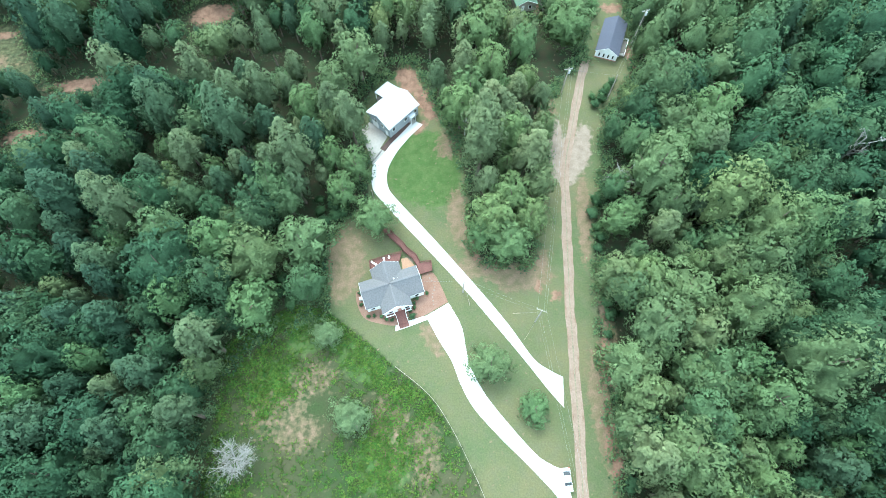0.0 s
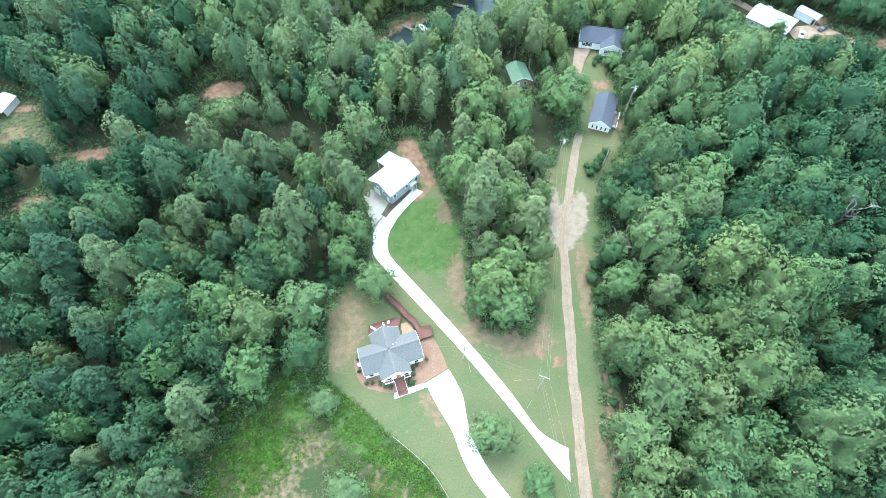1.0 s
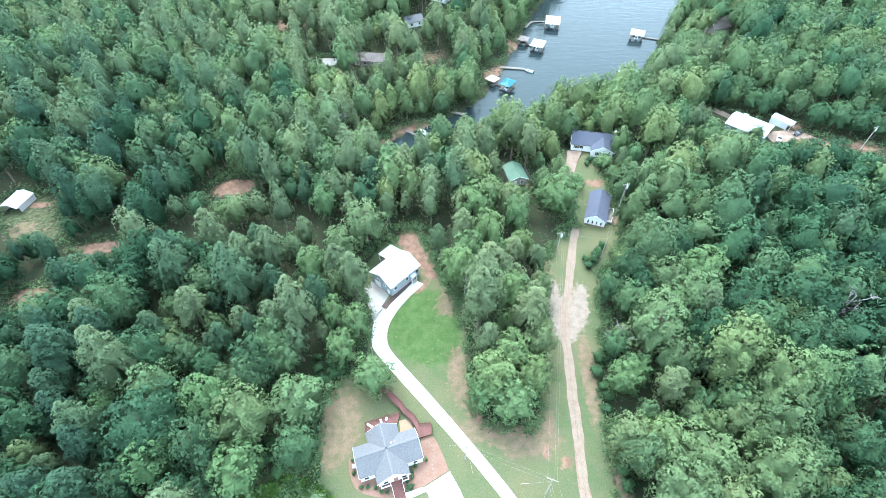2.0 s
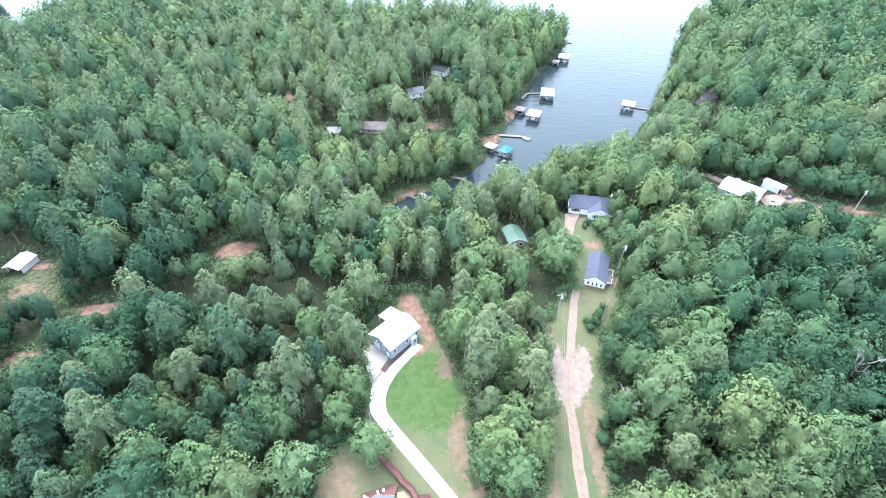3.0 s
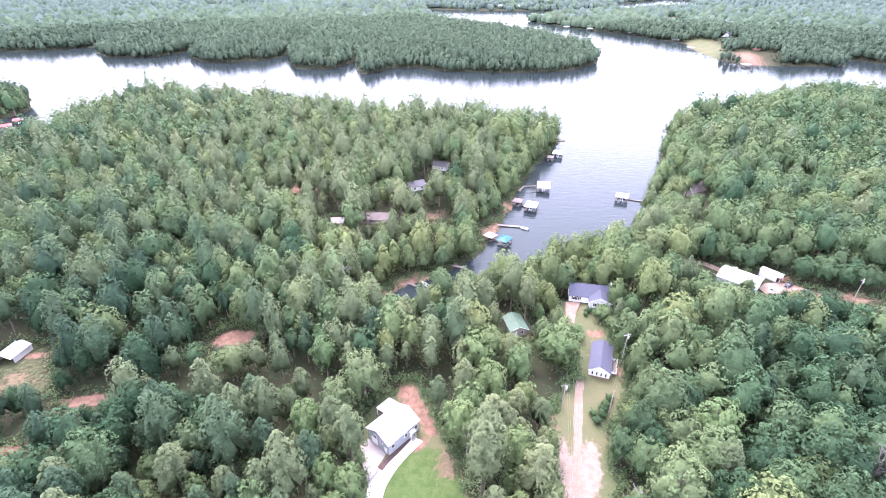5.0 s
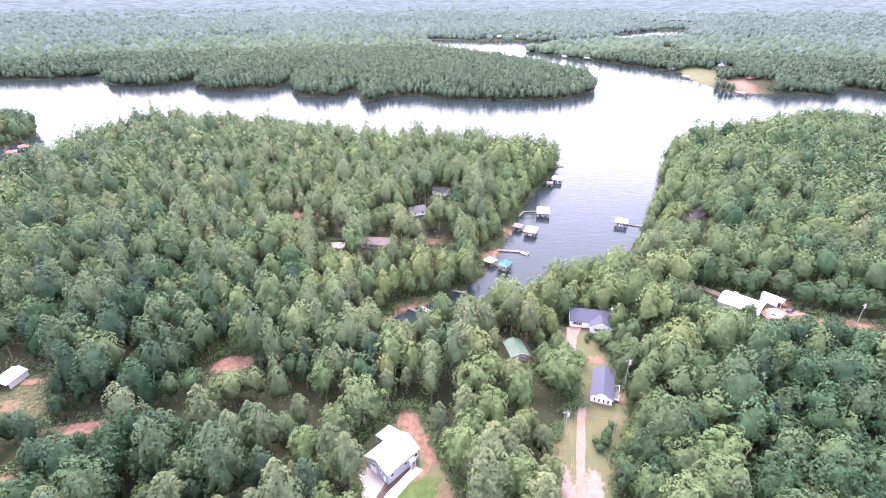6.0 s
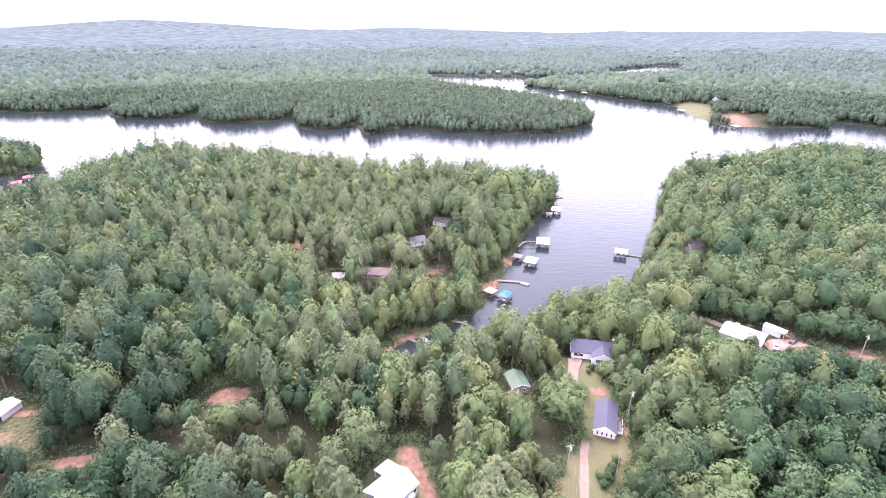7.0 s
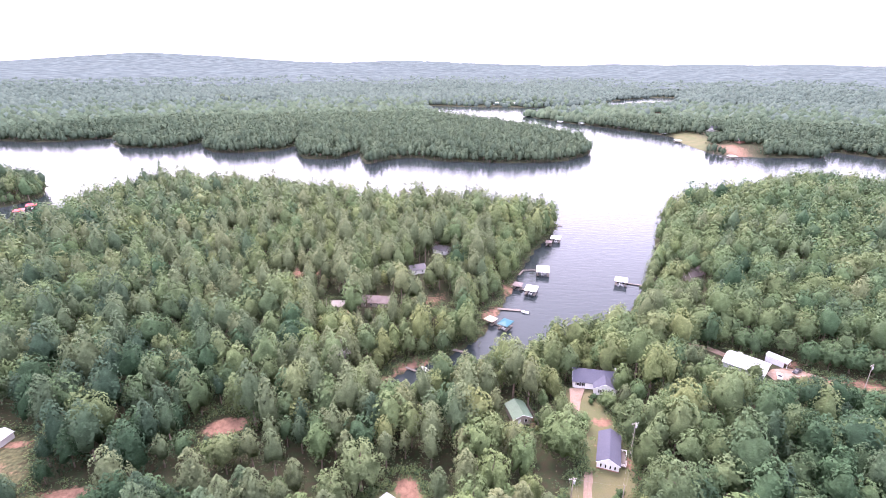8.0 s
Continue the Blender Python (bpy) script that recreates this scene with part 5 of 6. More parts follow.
for x in (0.95, 3.4, 5.8):
    part("porch_post", block(x, 8.0, -0.2, 0.16, 0.16, 4.0), M_WHITE, wh)
deck(wh, [(0.7, 4.4), (6.0, 4.4), (6.0, 8.1), (0.7, 8.1)], 1.2, M_PLANK, "porch_floor")
for x, s_ in ((-4.2, True), (0.6, True), (4.6, True)):
    window(wh, side(11.4, 8.8, "s", x, 2.6), 1.1, 1.4, False)
window(wh, side(11.4, 8.8, "w", -1.4, 3.0), 0.9, 1.3)
window(wh, side(11.4, 8.8, "w", 1.2, 3.0), 0.9, 1.3)
door(wh, side(11.4, 8.8, "w", -3.0, 0.05), 0.95, 2.05, M_WHITE)
door(wh, side(11.4, 8.8, "w", 1.6, 0.05), 2.4, 2.1, M_WHITE)
door(wh, side(11.4, 8.8, "s", 2.6, 0.3), 0.95, 2.05, M_WHITE)
bm = bmesh.new()
box(bm, 0, 0, 0, 2.0, 1.3, 0.1)
bm.transform(pose(2.6, -5.0, 2.9, 12))
part("door_awning", bm, M_METAL, wh)
for x in (1.75, 3.45):
    part("awning_post", block(x, -5.5, 0, 0.1, 0.1, 2.85), M_WHITE, wh)
for i in range(2):
    part("front_step", block(2.6, -4.75 - 0.7 * i, -0.05, 1.6, 0.7, 0.36 - 0.17 * i), M_CONCRETE2, wh)
part("retaining_wall", block(0, 0, -0.1, 0.25, 3.9, 0.75), M_CONCRETE2, wh).matrix_local = WH.inverted() @ pose(-18.7, 79.5, 0, 0, 0, -32)

# charcoal-roofed long house at the lane's end
BH = pose(52.3, 121.5, 0, 0, 0, 70.6)
bh = thing("house", BH, "long white house under a charcoal gable roof", "house")
gable(bh, pose(0, 0, 0), 13.7, 6.6, 2.7, 4.6, M_WHITE, M_CHARCOAL, 0.35)
for y in (-2.1, -0.7, 0.7, 2.1):
    window(bh, side(13.7, 6.6, "w", y, 1.45), 0.5, 1.4)
for x in (-4.5, 0.0, 4.5):
    window(bh, side(13.7, 6.6, "s", x, 1.5), 0.9, 1.3)
part("brick_skirt", block(0, 0, -0.2, 13.76, 6.66, 0.55), M_BRICKWALL, bh)
deck(bh, [(-4.5, -3.3), (-4.5, -5.3), (2.0, -5.3), (2.0, -3.3)], 0.7, M_PLANK, "side_deck")
railing(bh, [(-4.5, -3.4), (-4.5, -5.3), (2.0, -5.3), (2.0, -3.4)], 0.7, 0.95, M_WHITE)

# charcoal-roofed house before the bay
CH = pose(58.4, 160.3, 0, 0, 0, -10.5)
ch = thing("house", CH, "white house under a broad charcoal hip-and-gable roof", "house")
gable(ch, pose(0, 0, 0), 16.0, 9.0, 2.8, 5.6, M_WHITE, M_CHARCOAL, 0.45)
gable(ch, pose(3.6, -4.3, 0, 0, 0, 90), 6.6, 8.0, 2.8, 4.7, M_WHITE, M_CHARCOAL, 0.4)
for x in (-6.2, -4.4):
    window(ch, side(16, 9, "s", x, 1.5), 0.9, 1.3, True)
for x in (1.8, 3.6, 5.4):
    window(ch, pose(x, -7.6, 1.5, 0, 0, 180), 0.7, 1.3, True)
door(ch, side(16, 9, "s", -2.2, 0.05), 1.0, 2.05, M_WHITE)
part("chimney", block(7.9, 1.0, 0, 0.9, 0.9, 6.6, bevel=0.03), M_WHITE, ch, "white painted chimney")

# green-roofed cottage half under the trees
gc = thing("cottage", pose(26.0, 140.0, 0, 0, 0, 102), "small cottage under a faded green metal roof", "house")
gable(gc, pose(0, 0, 0), 8.6, 6.6, 2.5, 4.0, M_TANWALL, M_GREENROOF, 0.35, ribs=0.6)
window(gc, side(8.6, 6.6, "w", -1.2, 1.4), 0.9, 1.2)
door(gc, side(8.6, 6.6, "w", 1.2, 0.05), 0.95, 2.05, M_WHITE)
fence_thing = thing("board_fence", pose(31.4, 139.5, 0, 0, 0, 102), "weathered plain board fence beside the cottage", "fence")
for i in range(24):
    part("board", block(-4.6 + i * 0.4, 0, -0.1, 0.36, 0.04, 1.6 + 0.05 * (i % 3)), M_PLANK, fence_thing)
part("rail", block(0, 0.05, 1.1, 9.6, 0.06, 0.1), M_PLANK, fence_thing)

# white-roofed house and carport on the eastern track
rw = thing("house", pose(124.0, 170.0, 0, 0, 0, -43), "dark-walled house under a bright white metal roof", "house")
gable(rw, pose(0, 0, 0), 14.6, 11.2, 2.9, 4.4, M_GREYWALL, M_METAL, 0.4, ribs=0.75)
for x in (-4.5, 0, 4.5):
    window(rw, side(14.6, 11.2, "s", x, 1.5), 1.1, 1.3)
window(rw, side(14.6, 11.2, "e", -2, 1.5), 1.0, 1.3)
door(rw, side(14.6, 11.2, "e", 2, 0.05), 1.0, 2.05, M_WHITE)
part("roof_box", block(-3.4, 3.2, 3.7, 1.6, 1.2, 0.9, bevel=0.05), M_TIN, rw)
cp = thing("carport", pose(139.8, 174.0, 0, 0, 0, -52), "pale metal carport with an open end", "carport")
gable(cp, pose(0, 0, 0), 8.2, 4.0, 2.7, 3.4, M_TIN, M_METAL, 0.2, wall=False, ribs=0.6, ends=False)
for y in (-2.0, 2.0):
    part("side_wall", block(-0.6, y, -0.2, 7.0, 0.08, 2.95), M_TIN, cp)
part("back_wall", block(-4.06, 0, -0.2, 0.08, 3.9, 3.3), M_TIN, cp)
for y in (-1.95, 1.95):
    part("corner_post", block(4.0, y, -0.2, 0.12, 0.12, 2.9), M_WHITE, cp)

# tin barn in the western clearing
lb = thing("barn", pose(-147.0, 125.0, 0, 0, 0, 80), "low tin-roofed barn with an open front", "barn")
gable(lb, pose(0, 0, 0), 7.6, 6.2, 2.4, 3.4, M_TIN, M_METAL, 0.3, wall=False, ribs=0.6, ends=False)
for y in (-3.0, 3.0):
    part("side_wall", block(0.4, y, -0.2, 7.0, 0.1, 2.7), M_TIN, lb)
part("back_wall", block(3.75, 0, -0.2, 0.1, 6.0, 3.2), M_TIN, lb)
part("back_panel", block(0.5, 0, -0.2, 0.1, 5.9, 2.9), M_BRICKWALL, lb)


def cottage(x, y, turn, l, w, eave, ridge, wall_mat, roof_mat, label, chimney=False, category="house"):
    z = float(height(x, y)[0])
    t = thing("house", pose(x, y, z, 0, 0, turn), label, category)
    gable(t, pose(0, 0, 0), l, w, eave, ridge, wall_mat, roof_mat, 0.4, foot=-1.5)
    for k in range(max(2, int(l / 3.5))):
        xx = -l / 2 + (k + 0.5) * l / max(2, int(l / 3.5))
        for zz in ([1.5] if eave < 4 else [1.5, 4.3]):
            window(t, side(l, w, "s", xx, zz), 1.0, 1.3)
    window(t, side(l, w, "w", 0, 1.5), 1.0, 1.3)
    window(t, side(l, w, "e", 0, 1.5), 1.0, 1.3)
    if chimney:
        part("chimney", block(l * 0.25, 0.6, 0, 0.8, 0.8, ridge + 0.9), M_BRICKWALL, t)


cottage(-35.5, 227.5, -6, 14, 8, 2.6, 4.6, M_TANWALL, M_BROWNROOF, "low house under a faded brown roof in the woods")
cottage(-16.5, 270, 25, 9, 7, 2.8, 4.8, M_WHITE, M_SHINGLE, "small house under a grey roof among trees")
cottage(-1.6, 303, -30, 10, 7, 3.0, 5.0, M_WHITE, M_SHINGLE, "house under a grey roof among trees")
cottage(41, 346, 40, 9, 7, 3.0, 5.2, M_TANWALL, M_SHINGLE, "grey-roofed house near the shore")
cottage(-99, 391, 10, 11, 8, 3.0, 5.4, M_TANWALL, M_CHARCOAL, "dark-roofed house near the shore")
cottage(148, 268, 20, 10, 9, 3.4, 7.5, M_TANWALL, M_BROWNROOF, "brown-roofed house rising from the trees")
cottage(361, 492, 15, 12, 9, 5.6, 8.5, M_TANWALL, M_CHARCOAL, "tall house on the wooded point", True)
cottage(497, 935, -20, 16, 10, 5.8, 9.0, M_WHITE, M_CHARCOAL, "white two-storey house above the far lawn", True)
cottage(472, 783, 10, 24, 9, 3.0, 5.4, M_BRICKWALL, M_BROWNROOF, "long low house above a clay bank")
cottage(540, 1280, -30, 14, 12, 6.0, 10.0, M_BRICKWALL, M_TANROOF, "tall brick house among far trees", True)
for x, y, a in ((120, 1620, 10), (165, 1610, -20), (225, 1600, 15), (430, 1760, 0), (520, 1900, 30), (-140, 1900, 0)):
    cottage(x, y, a, 16, 10, 3.2, 6.5, M_WHITE, M_TIN, "small pale house on the far shore")


# ---- docks and boats ----
def boat_shed(x, y, turn, w, l, roof_mat, label, boat=True, deck_mat=None, hip=0.9, rise=3.4):
    """A roofed slip on the water: planks round an open berth, posts and a low hip roof."""
    t = thing("boat_dock", pose(x, y, LAKE, 0, 0, turn), label, "boat dock", "docks along the shore")
    mat = deck_mat or M_PLANK
    for name_, a in (("plank_walk", (-w / 2 + 0.6, 0, 0.35, 1.2, l, 0.22)), ("plank_walk", (w / 2 - 0.6, 0, 0.35, 1.2, l, 0.22)), ("plank_walk", (0, l / 2 - 0.6, 0.35, w - 2.4, 1.2, 0.22))):
        part(name_, block(*a), mat, t)
    for sx in (-1, 1):
        for f in (-1, 0, 1):
            part("post", block(sx * (w / 2 - 0.25), f * (l / 2 - 0.25), -2.6, 0.15, 0.15, 2.6 + rise), mat, t)
    bm = bmesh.new()
    o = 0.35
    low = [bm.verts.new((a * (w / 2 + o), b * (l / 2 + o), rise)) for a, b in ((-1, -1), (1, -1), (1, 1), (-1, 1))]
    sk = [bm.verts.new((v.co.x, v.co.y, rise - 0.18)) for v in low]
    in_ = min(w, l) * 0.42
    top = [bm.verts.new((a * max(0.05, w / 2 - in_), b * max(0.05, l / 2 - in_), rise + hip)) for a, b in ((-1, -1), (1, -1), (1, 1), (-1, 1))]
    bm.faces.new(top)
    bm.faces.new(sk[::-1])
    for i in range(4):
        j = (i + 1) % 4
        bm.faces.new((low[i], low[j], top[j], top[i]))
        bm.faces.new((sk[i], sk[j], low[j], low[i]))
    bmesh.ops.recalc_face_normals(bm, faces=bm.faces[:])
    part("roof", bm, roof_mat, t)
    if boat:
        moor(x, y, turn, 1.9, l * 0.72)
    return t


def moor(x, y, turn, w, l, label="white motor boat moored in the slip"):
    """A small motor boat with a pointed bow."""
    b = thing("motor_boat", pose(x, y, LAKE, 0, 0, turn), label, "boat", "boats on the lake")
    bm = bmesh.new()
    prof = [(-1, -0.9), (-1, 0.9), (-0.2, 1), (0.5, 0.75), (1, 0), (0.5, -0.75), (-0.2, -1)]
    lo = [bm.verts.new((wv * w * 0.36, u * l / 2 * 0.95, -0.25)) for u, wv in prof]
    hi = [bm.verts.new((wv * w * 0.5, u * l / 2, 0.6 + 0.12 * (u > 0.3))) for u, wv in prof]
    inn = [bm.verts.new((wv * w * 0.4, u * l / 2 * 0.86, 0.6 + 0.12 * (u > 0.3))) for u, wv in prof]
    floor_ = [bm.verts.new((v.co.x, v.co.y, 0.15)) for v in inn]
    bm.faces.new(lo)
    bm.faces.new(floor_)
    for i in range(7):
        j = (i + 1) % 7
        bm.faces.new((lo[i], lo[j], hi[j], hi[i]))
        bm.faces.new((hi[i], hi[j], inn[j], inn[i]))
        bm.faces.new((inn[i], inn[j], floor_[j], floor_[i]))
    bmesh.ops.recalc_face_normals(bm, faces=bm.faces[:])
    part("hull", bm, M_PAINT, b)
    part("console", block(0, 0, 0.15, w * 0.5, 0.5, 0.75, bevel=0.05), M_DARKPAINT, b)
    part("seat", block(0, -l * 0.28, 0.15, w * 0.7, 0.5, 0.45, bevel=0.05), M_PAINT, b)
    part("outboard_motor", block(0, -l * 0.53, 0.0, 0.4, 0.45, 0.95, bevel=0.08), M_DARKPAINT, b)


def jetty(points, w, label, z=0.4):
    """A plank walkway on piles from the bank out over the water."""
    t = thing("jetty", pose(0, 0, LAKE), label, "jetty", "jetties along the shore")
    for a, b in zip(points, points[1:]):
        a, b = Vector((*a, z)), Vector((*b, z))
        m = Matrix.Translation((a + b) / 2) @ pose(0, 0, 0, 0, 0, math.degrees(math.atan2(b.y - a.y, b.x - a.x)))
        ln = (b - a).length + 0.3
        k = max(2, int(ln / 0.5))
        for i in range(k):
            part("plank", block(-ln / 2 + (i + 0.5) * ln / k, 0, 0, ln / k * 0.92, w, 0.1, m=m), M_PLANK, t)
        for sy in (-0.4, 0.4):
            part("beam", block(0, w * sy, -0.15, ln, 0.1, 0.15, m=m), M_PLANK, t)
        for s_ in (-1, 1):
            for e in (-0.4, 0.4):
                p = m @ Vector((ln * e, s_ * w * 0.45, 0))
                part("pile", block(p.x, p.y, -3.2, 0.2, 0.2, 3.5), M_POLE, t)


boat_shed(62.0, 282.2, -11, 7.4, 10.6, M_METAL, "covered boat dock with a flat white roof", rise=3.2)
boat_shed(49.9, 253.7, -22, 6.2, 8.0, M_METAL, "covered boat dock with a white roof", rise=3.2)
boat_shed(43.0, 260.0, -23, 4.6, 5.4, M_BROWNROOF, "small dock pavilion with a brown roof", False, rise=2.8)
boat_shed(23.5, 217.8, -42, 4.6, 4.6, M_TANROOF, "small dock pavilion with a tan roof", False, rise=2.8)
boat_shed(30.3, 213.3, -35, 5.0, 6.6, M_TEAL, "covered boat dock with a teal roof", rise=3.2)
boat_shed(105.8, 266.4, -23, 6.6, 6.8, M_METAL, "covered boat dock with a white roof and railings", rise=3.2)
boat_shed(83.0, 343.0, -20, 6.5, 8.5, M_METAL, "covered boat dock with a white roof", rise=3.2)
boat_shed(76.0, 334.0, -20, 4.0, 4.5, M_BROWNROOF, "small dock pavilion with a brown roof", False, rise=2.8)
boat_shed(87.0, 223.0, -20, 4.0, 5.0, M_METAL, "small covered dock with a white roof", False, rise=2.6)
boat_shed(-369.0, 409.0, 35, 7.5, 9.0, M_REDROOF, "covered boat dock with a bright red roof", rise=3.2)
boat_shed(-372.0, 427.0, 35, 7.5, 9.0, M_REDROOF, "covered boat dock with a bright red roof", rise=3.2)
for x, y, a in ((262, 1140, 20), (303, 1108, 20), (360, 1036, 25), (413, 940, 25), (399, 851, 10), (408, 698, 0)):
    boat_shed(x, y, a, 9, 11, M_METAL, "far covered boat dock with a white roof", False, rise=3.6)
jetty([(46.5, 279), (50.5, 286.5), (58.2, 286.8)], 1.3, "weathered plank jetty to the covered dock")
jetty([(38.0, 261.5), (41.0, 260.5)], 1.4, "short plank jetty below the trees")
jetty([(45.2, 258.5), (47.4, 256.5)], 1.4, "short plank jetty between docks")
jetty([(27.5, 233.5), (40.5, 231.5)], 2.0, "long low plank jetty")
jetty([(20.5, 221.0), (22.0, 219.5)], 1.4, "short plank jetty to the pavilion")
jetty([(25.8, 216.6), (28.2, 214.8)], 1.3, "short plank jetty between pavilions")
jetty([(109.0, 267.2), (123.0, 262.0)], 1.2, "plank jetty to the covered dock")
jetty([(84.0, 377.0), (96.0, 379.5)], 1.6, "weathered plank jetty off the point")
jetty([(2.0, 193.0), (9.0, 190.5)], 1.6, "bleached plank jetty in the creek")
jetty([(-17.0, 178.5), (-12.5, 175.5)], 1.2, "small plank jetty in the creek")
moor(42.6, 229.6, 60, 2.0, 4.6, "white motor boat beside the jetty")
moor(-8.6, 177.0, 40, 2.0, 4.4, "white covered boat in the creek")
moor(117.0, 239.0, 30, 2.0, 4.6, "white boat moored under the trees")


# ---- cars ----
def car(x, y, turn, paint, label, z=0.065):
    t = thing("car", pose(x, y, z, 0, 0, turn), label, "car", "parked cars")

    def extruded(prof, w0, w1):
        bm = bmesh.new()
        a = [bm.verts.new((-w0 / 2 if zz < 0.9 else -w1 / 2, yy, zz)) for yy, zz in prof]
        b = [bm.verts.new((w0 / 2 if zz < 0.9 else w1 / 2, yy, zz)) for yy, zz in prof]
        bm.faces.new(a)
        bm.faces.new(b[::-1])
        for i in range(len(prof)):
            j = (i + 1) % len(prof)
            bm.faces.new((a[i], b[i], b[j], a[j]))
        bmesh.ops.recalc_face_normals(bm, faces=bm.faces[:])
        return bm

    bm = extruded([(-2.35, 0.3), (-2.4, 0.6), (-2.3, 0.85), (-1.2, 0.94), (1.55, 0.96), (2.3, 0.88), (2.4, 0.6), (2.35, 0.3)], 1.82, 1.7)
    bmesh.ops.bevel(bm, geom=bm.edges[:], offset=0.07, segments=2, affect="EDGES")
    body = part("body", bm, paint, t)
    part("windows", extruded([(-1.15, 0.93), (-0.4, 1.38), (0.85, 1.4), (1.7, 0.95)], 1.62, 1.45), M_GLASS, t)
    part("roof", block(0, 0.22, 1.375, 1.3, 1.35, 0.06, bevel=0.025), paint, t)
    for sx in (-0.66, 0.66):
        part("headlight", block(sx, -2.33, 0.62, 0.4, 0.12, 0.16, bevel=0.03), M_PAINT, body)
        part("tail_light", block(sx, 2.33, 0.66, 0.4, 0.12, 0.16, bevel=0.03), M_REDROOF, body)
        part("mirror", block(sx * 1.42, -0.75, 0.92, 0.2, 0.12, 0.14, bevel=0.03), paint, body)
        for yy in (-1.45, 1.4):
            wheel = part("wheel", rods(((sx * 1.2 - 0.1, yy, 0.32), (sx * 1.2 + 0.1, yy, 0.32), 0.32), n=14), M_RUBBER, t)
            part("rim", rods(((sx * 1.2 - 0.112, yy, 0.32), (sx * 1.2 + 0.112, yy, 0.32), 0.2), n=10), M_CHROME, wheel)


car(26.6, -3.6, 4, M_PAINT, "white saloon car at the driveway's foot")
car(134.2, 163.8, -30, M_TIN, "silver car in the concrete yard")
car(143.6, 167.4, -60, M_DARKPAINT, "black car beside the carport")


# ---- poles, wires, fence ----
def utility_pole(x, y, h, turn=0.0, arm=True, can=False, lean=0.0):
    t = thing("utility_pole", pose(x, y, float(height(x, y)[0]), 0, lean, turn), "grey timber utility pole with crossarm" if arm else "plain grey timber pole", "utility pole", "utility poles")
    part("shaft", rods(((0, 0, -0.5), (0, 0, h), 0.18, 0.12), n=8), M_POLE, t)
    if arm:
        part("crossarm", block(0, 0.16, h - 0.9, 2.4, 0.12, 0.14), M_POLE, t)
        for sx in (-1.1, -0.45, 0.45, 1.1):
            part("insulator", rods(((sx, 0.16, h - 0.76), (sx, 0.16, h - 0.5), 0.06), n=6), M_CAN, t)
    if can:
        part("transformer", rods(((0.42, 0, h - 2.3), (0.42, 0, h - 1.2), 0.3), n=10), M_CAN, t)
    return t


POLES = [(22.3, 31.4, 10.0, -20, True, False), (4.8, 38.9, 9.0, 30, False, False), (-18.6, 64.2, 7.0, 0, False, False), (35.3, 101.8, 10.5, 10, True, True),
         (48.6, 99.2, 10.5, 25, False, False), (59.4, 121.5, 13.0, 15, True, True), (163.6, 157.6, 10.5, 20, True, True), (-58.0, 214.0, 9.5, 0, False, False), (31.0, -30, 10.0, 0, True, False),
         (-87.7, 299, 11, 0, False, False)]
for x, y, h, a, arm, can in POLES:
    utility_pole(x, y, h, a, arm, can)


def wire(a, b, sag, off=0.0):
    bm = bmesh.new()
    a, b = Vector(a), Vector(b)
    s_ = (b - a).normalized().cross(Vector((0, 0, 1))) * off
    pts = [a.lerp(b, i / 10) + s_ - Vector((0, 0, sag * 4 * (i / 10) * (1 - i / 10))) for i in range(11)]
    for p, q in zip(pts, pts[1:]):
        rod(bm, p, q, 0.013, n=3)
    return tagged(part("power_line", bm, M_WIRE), "thin sagging overhead power line", "power line", "overhead power lines")


for off in (-1.0, 0.45, 1.0):
    wire((22.3, 31.5, 9.5), (35.3, 101.8, 10.0), 1.2, off)
    wire((22.3, 31.3, 9.5), (31.0, -30, 9.5), 1.0, off)
for off in (-0.4, 0.4):
    wire((22.3, 31.4, 9.3), (4.8, 38.9, 8.7), 0.7, off)
    wire((48.6, 99.2, 10.2), (59.4, 121.5, 12.2), 0.5, off)
wire((4.8, 38.9, 8.7), (-6.0, 40.5, 4.0), 0.4)
wire((4.8, 38.9, 8.8), (-18.6, 64.2, 6.8), 0.8)
wire((35.3, 101.8, 10.0), (48.6, 99.2, 10.2), 0.3)
for k, (b, e) in enumerate((((22.3, 31.4, 8.5), (19.5, 27.0, 0.0)), ((22.3, 31.4, 8.5), (17.0, 33.5, 0.0)), ((4.8, 38.9, 8.0), (6.5, 35.5, 0.0)))):
    g = thing("guy_wire", pose(0, 0, 0), "slanting guy wire with a yellow guard", "guy wire", "guy wires")
    part("cable", rods((b, e, 0.02), n=4), M_WIRE, g)
    bv, ev = Vector(b), Vector(e)
    part("guard", rods((ev, ev.lerp(bv, 0.28), 0.05), n=6), M_TANROOF, g)

mf = thing("field_fence", pose(0, 0, 0), "pale post-and-rail fence between lawn and meadow", "fence")
fl = curved(FENCE[3:], 6)
for (x0_, y0_), (x1_, y1_) in zip(fl, fl[1:]):
    part("post", block(x0_, y0_, -0.2, 0.12, 0.12, 1.35), M_FENCE, mf)
    for h in (0.55, 1.0):
        part("rail", rods(((x0_, y0_, h), (x1_, y1_, h), 0.03), n=4), M_FENCE, mf)

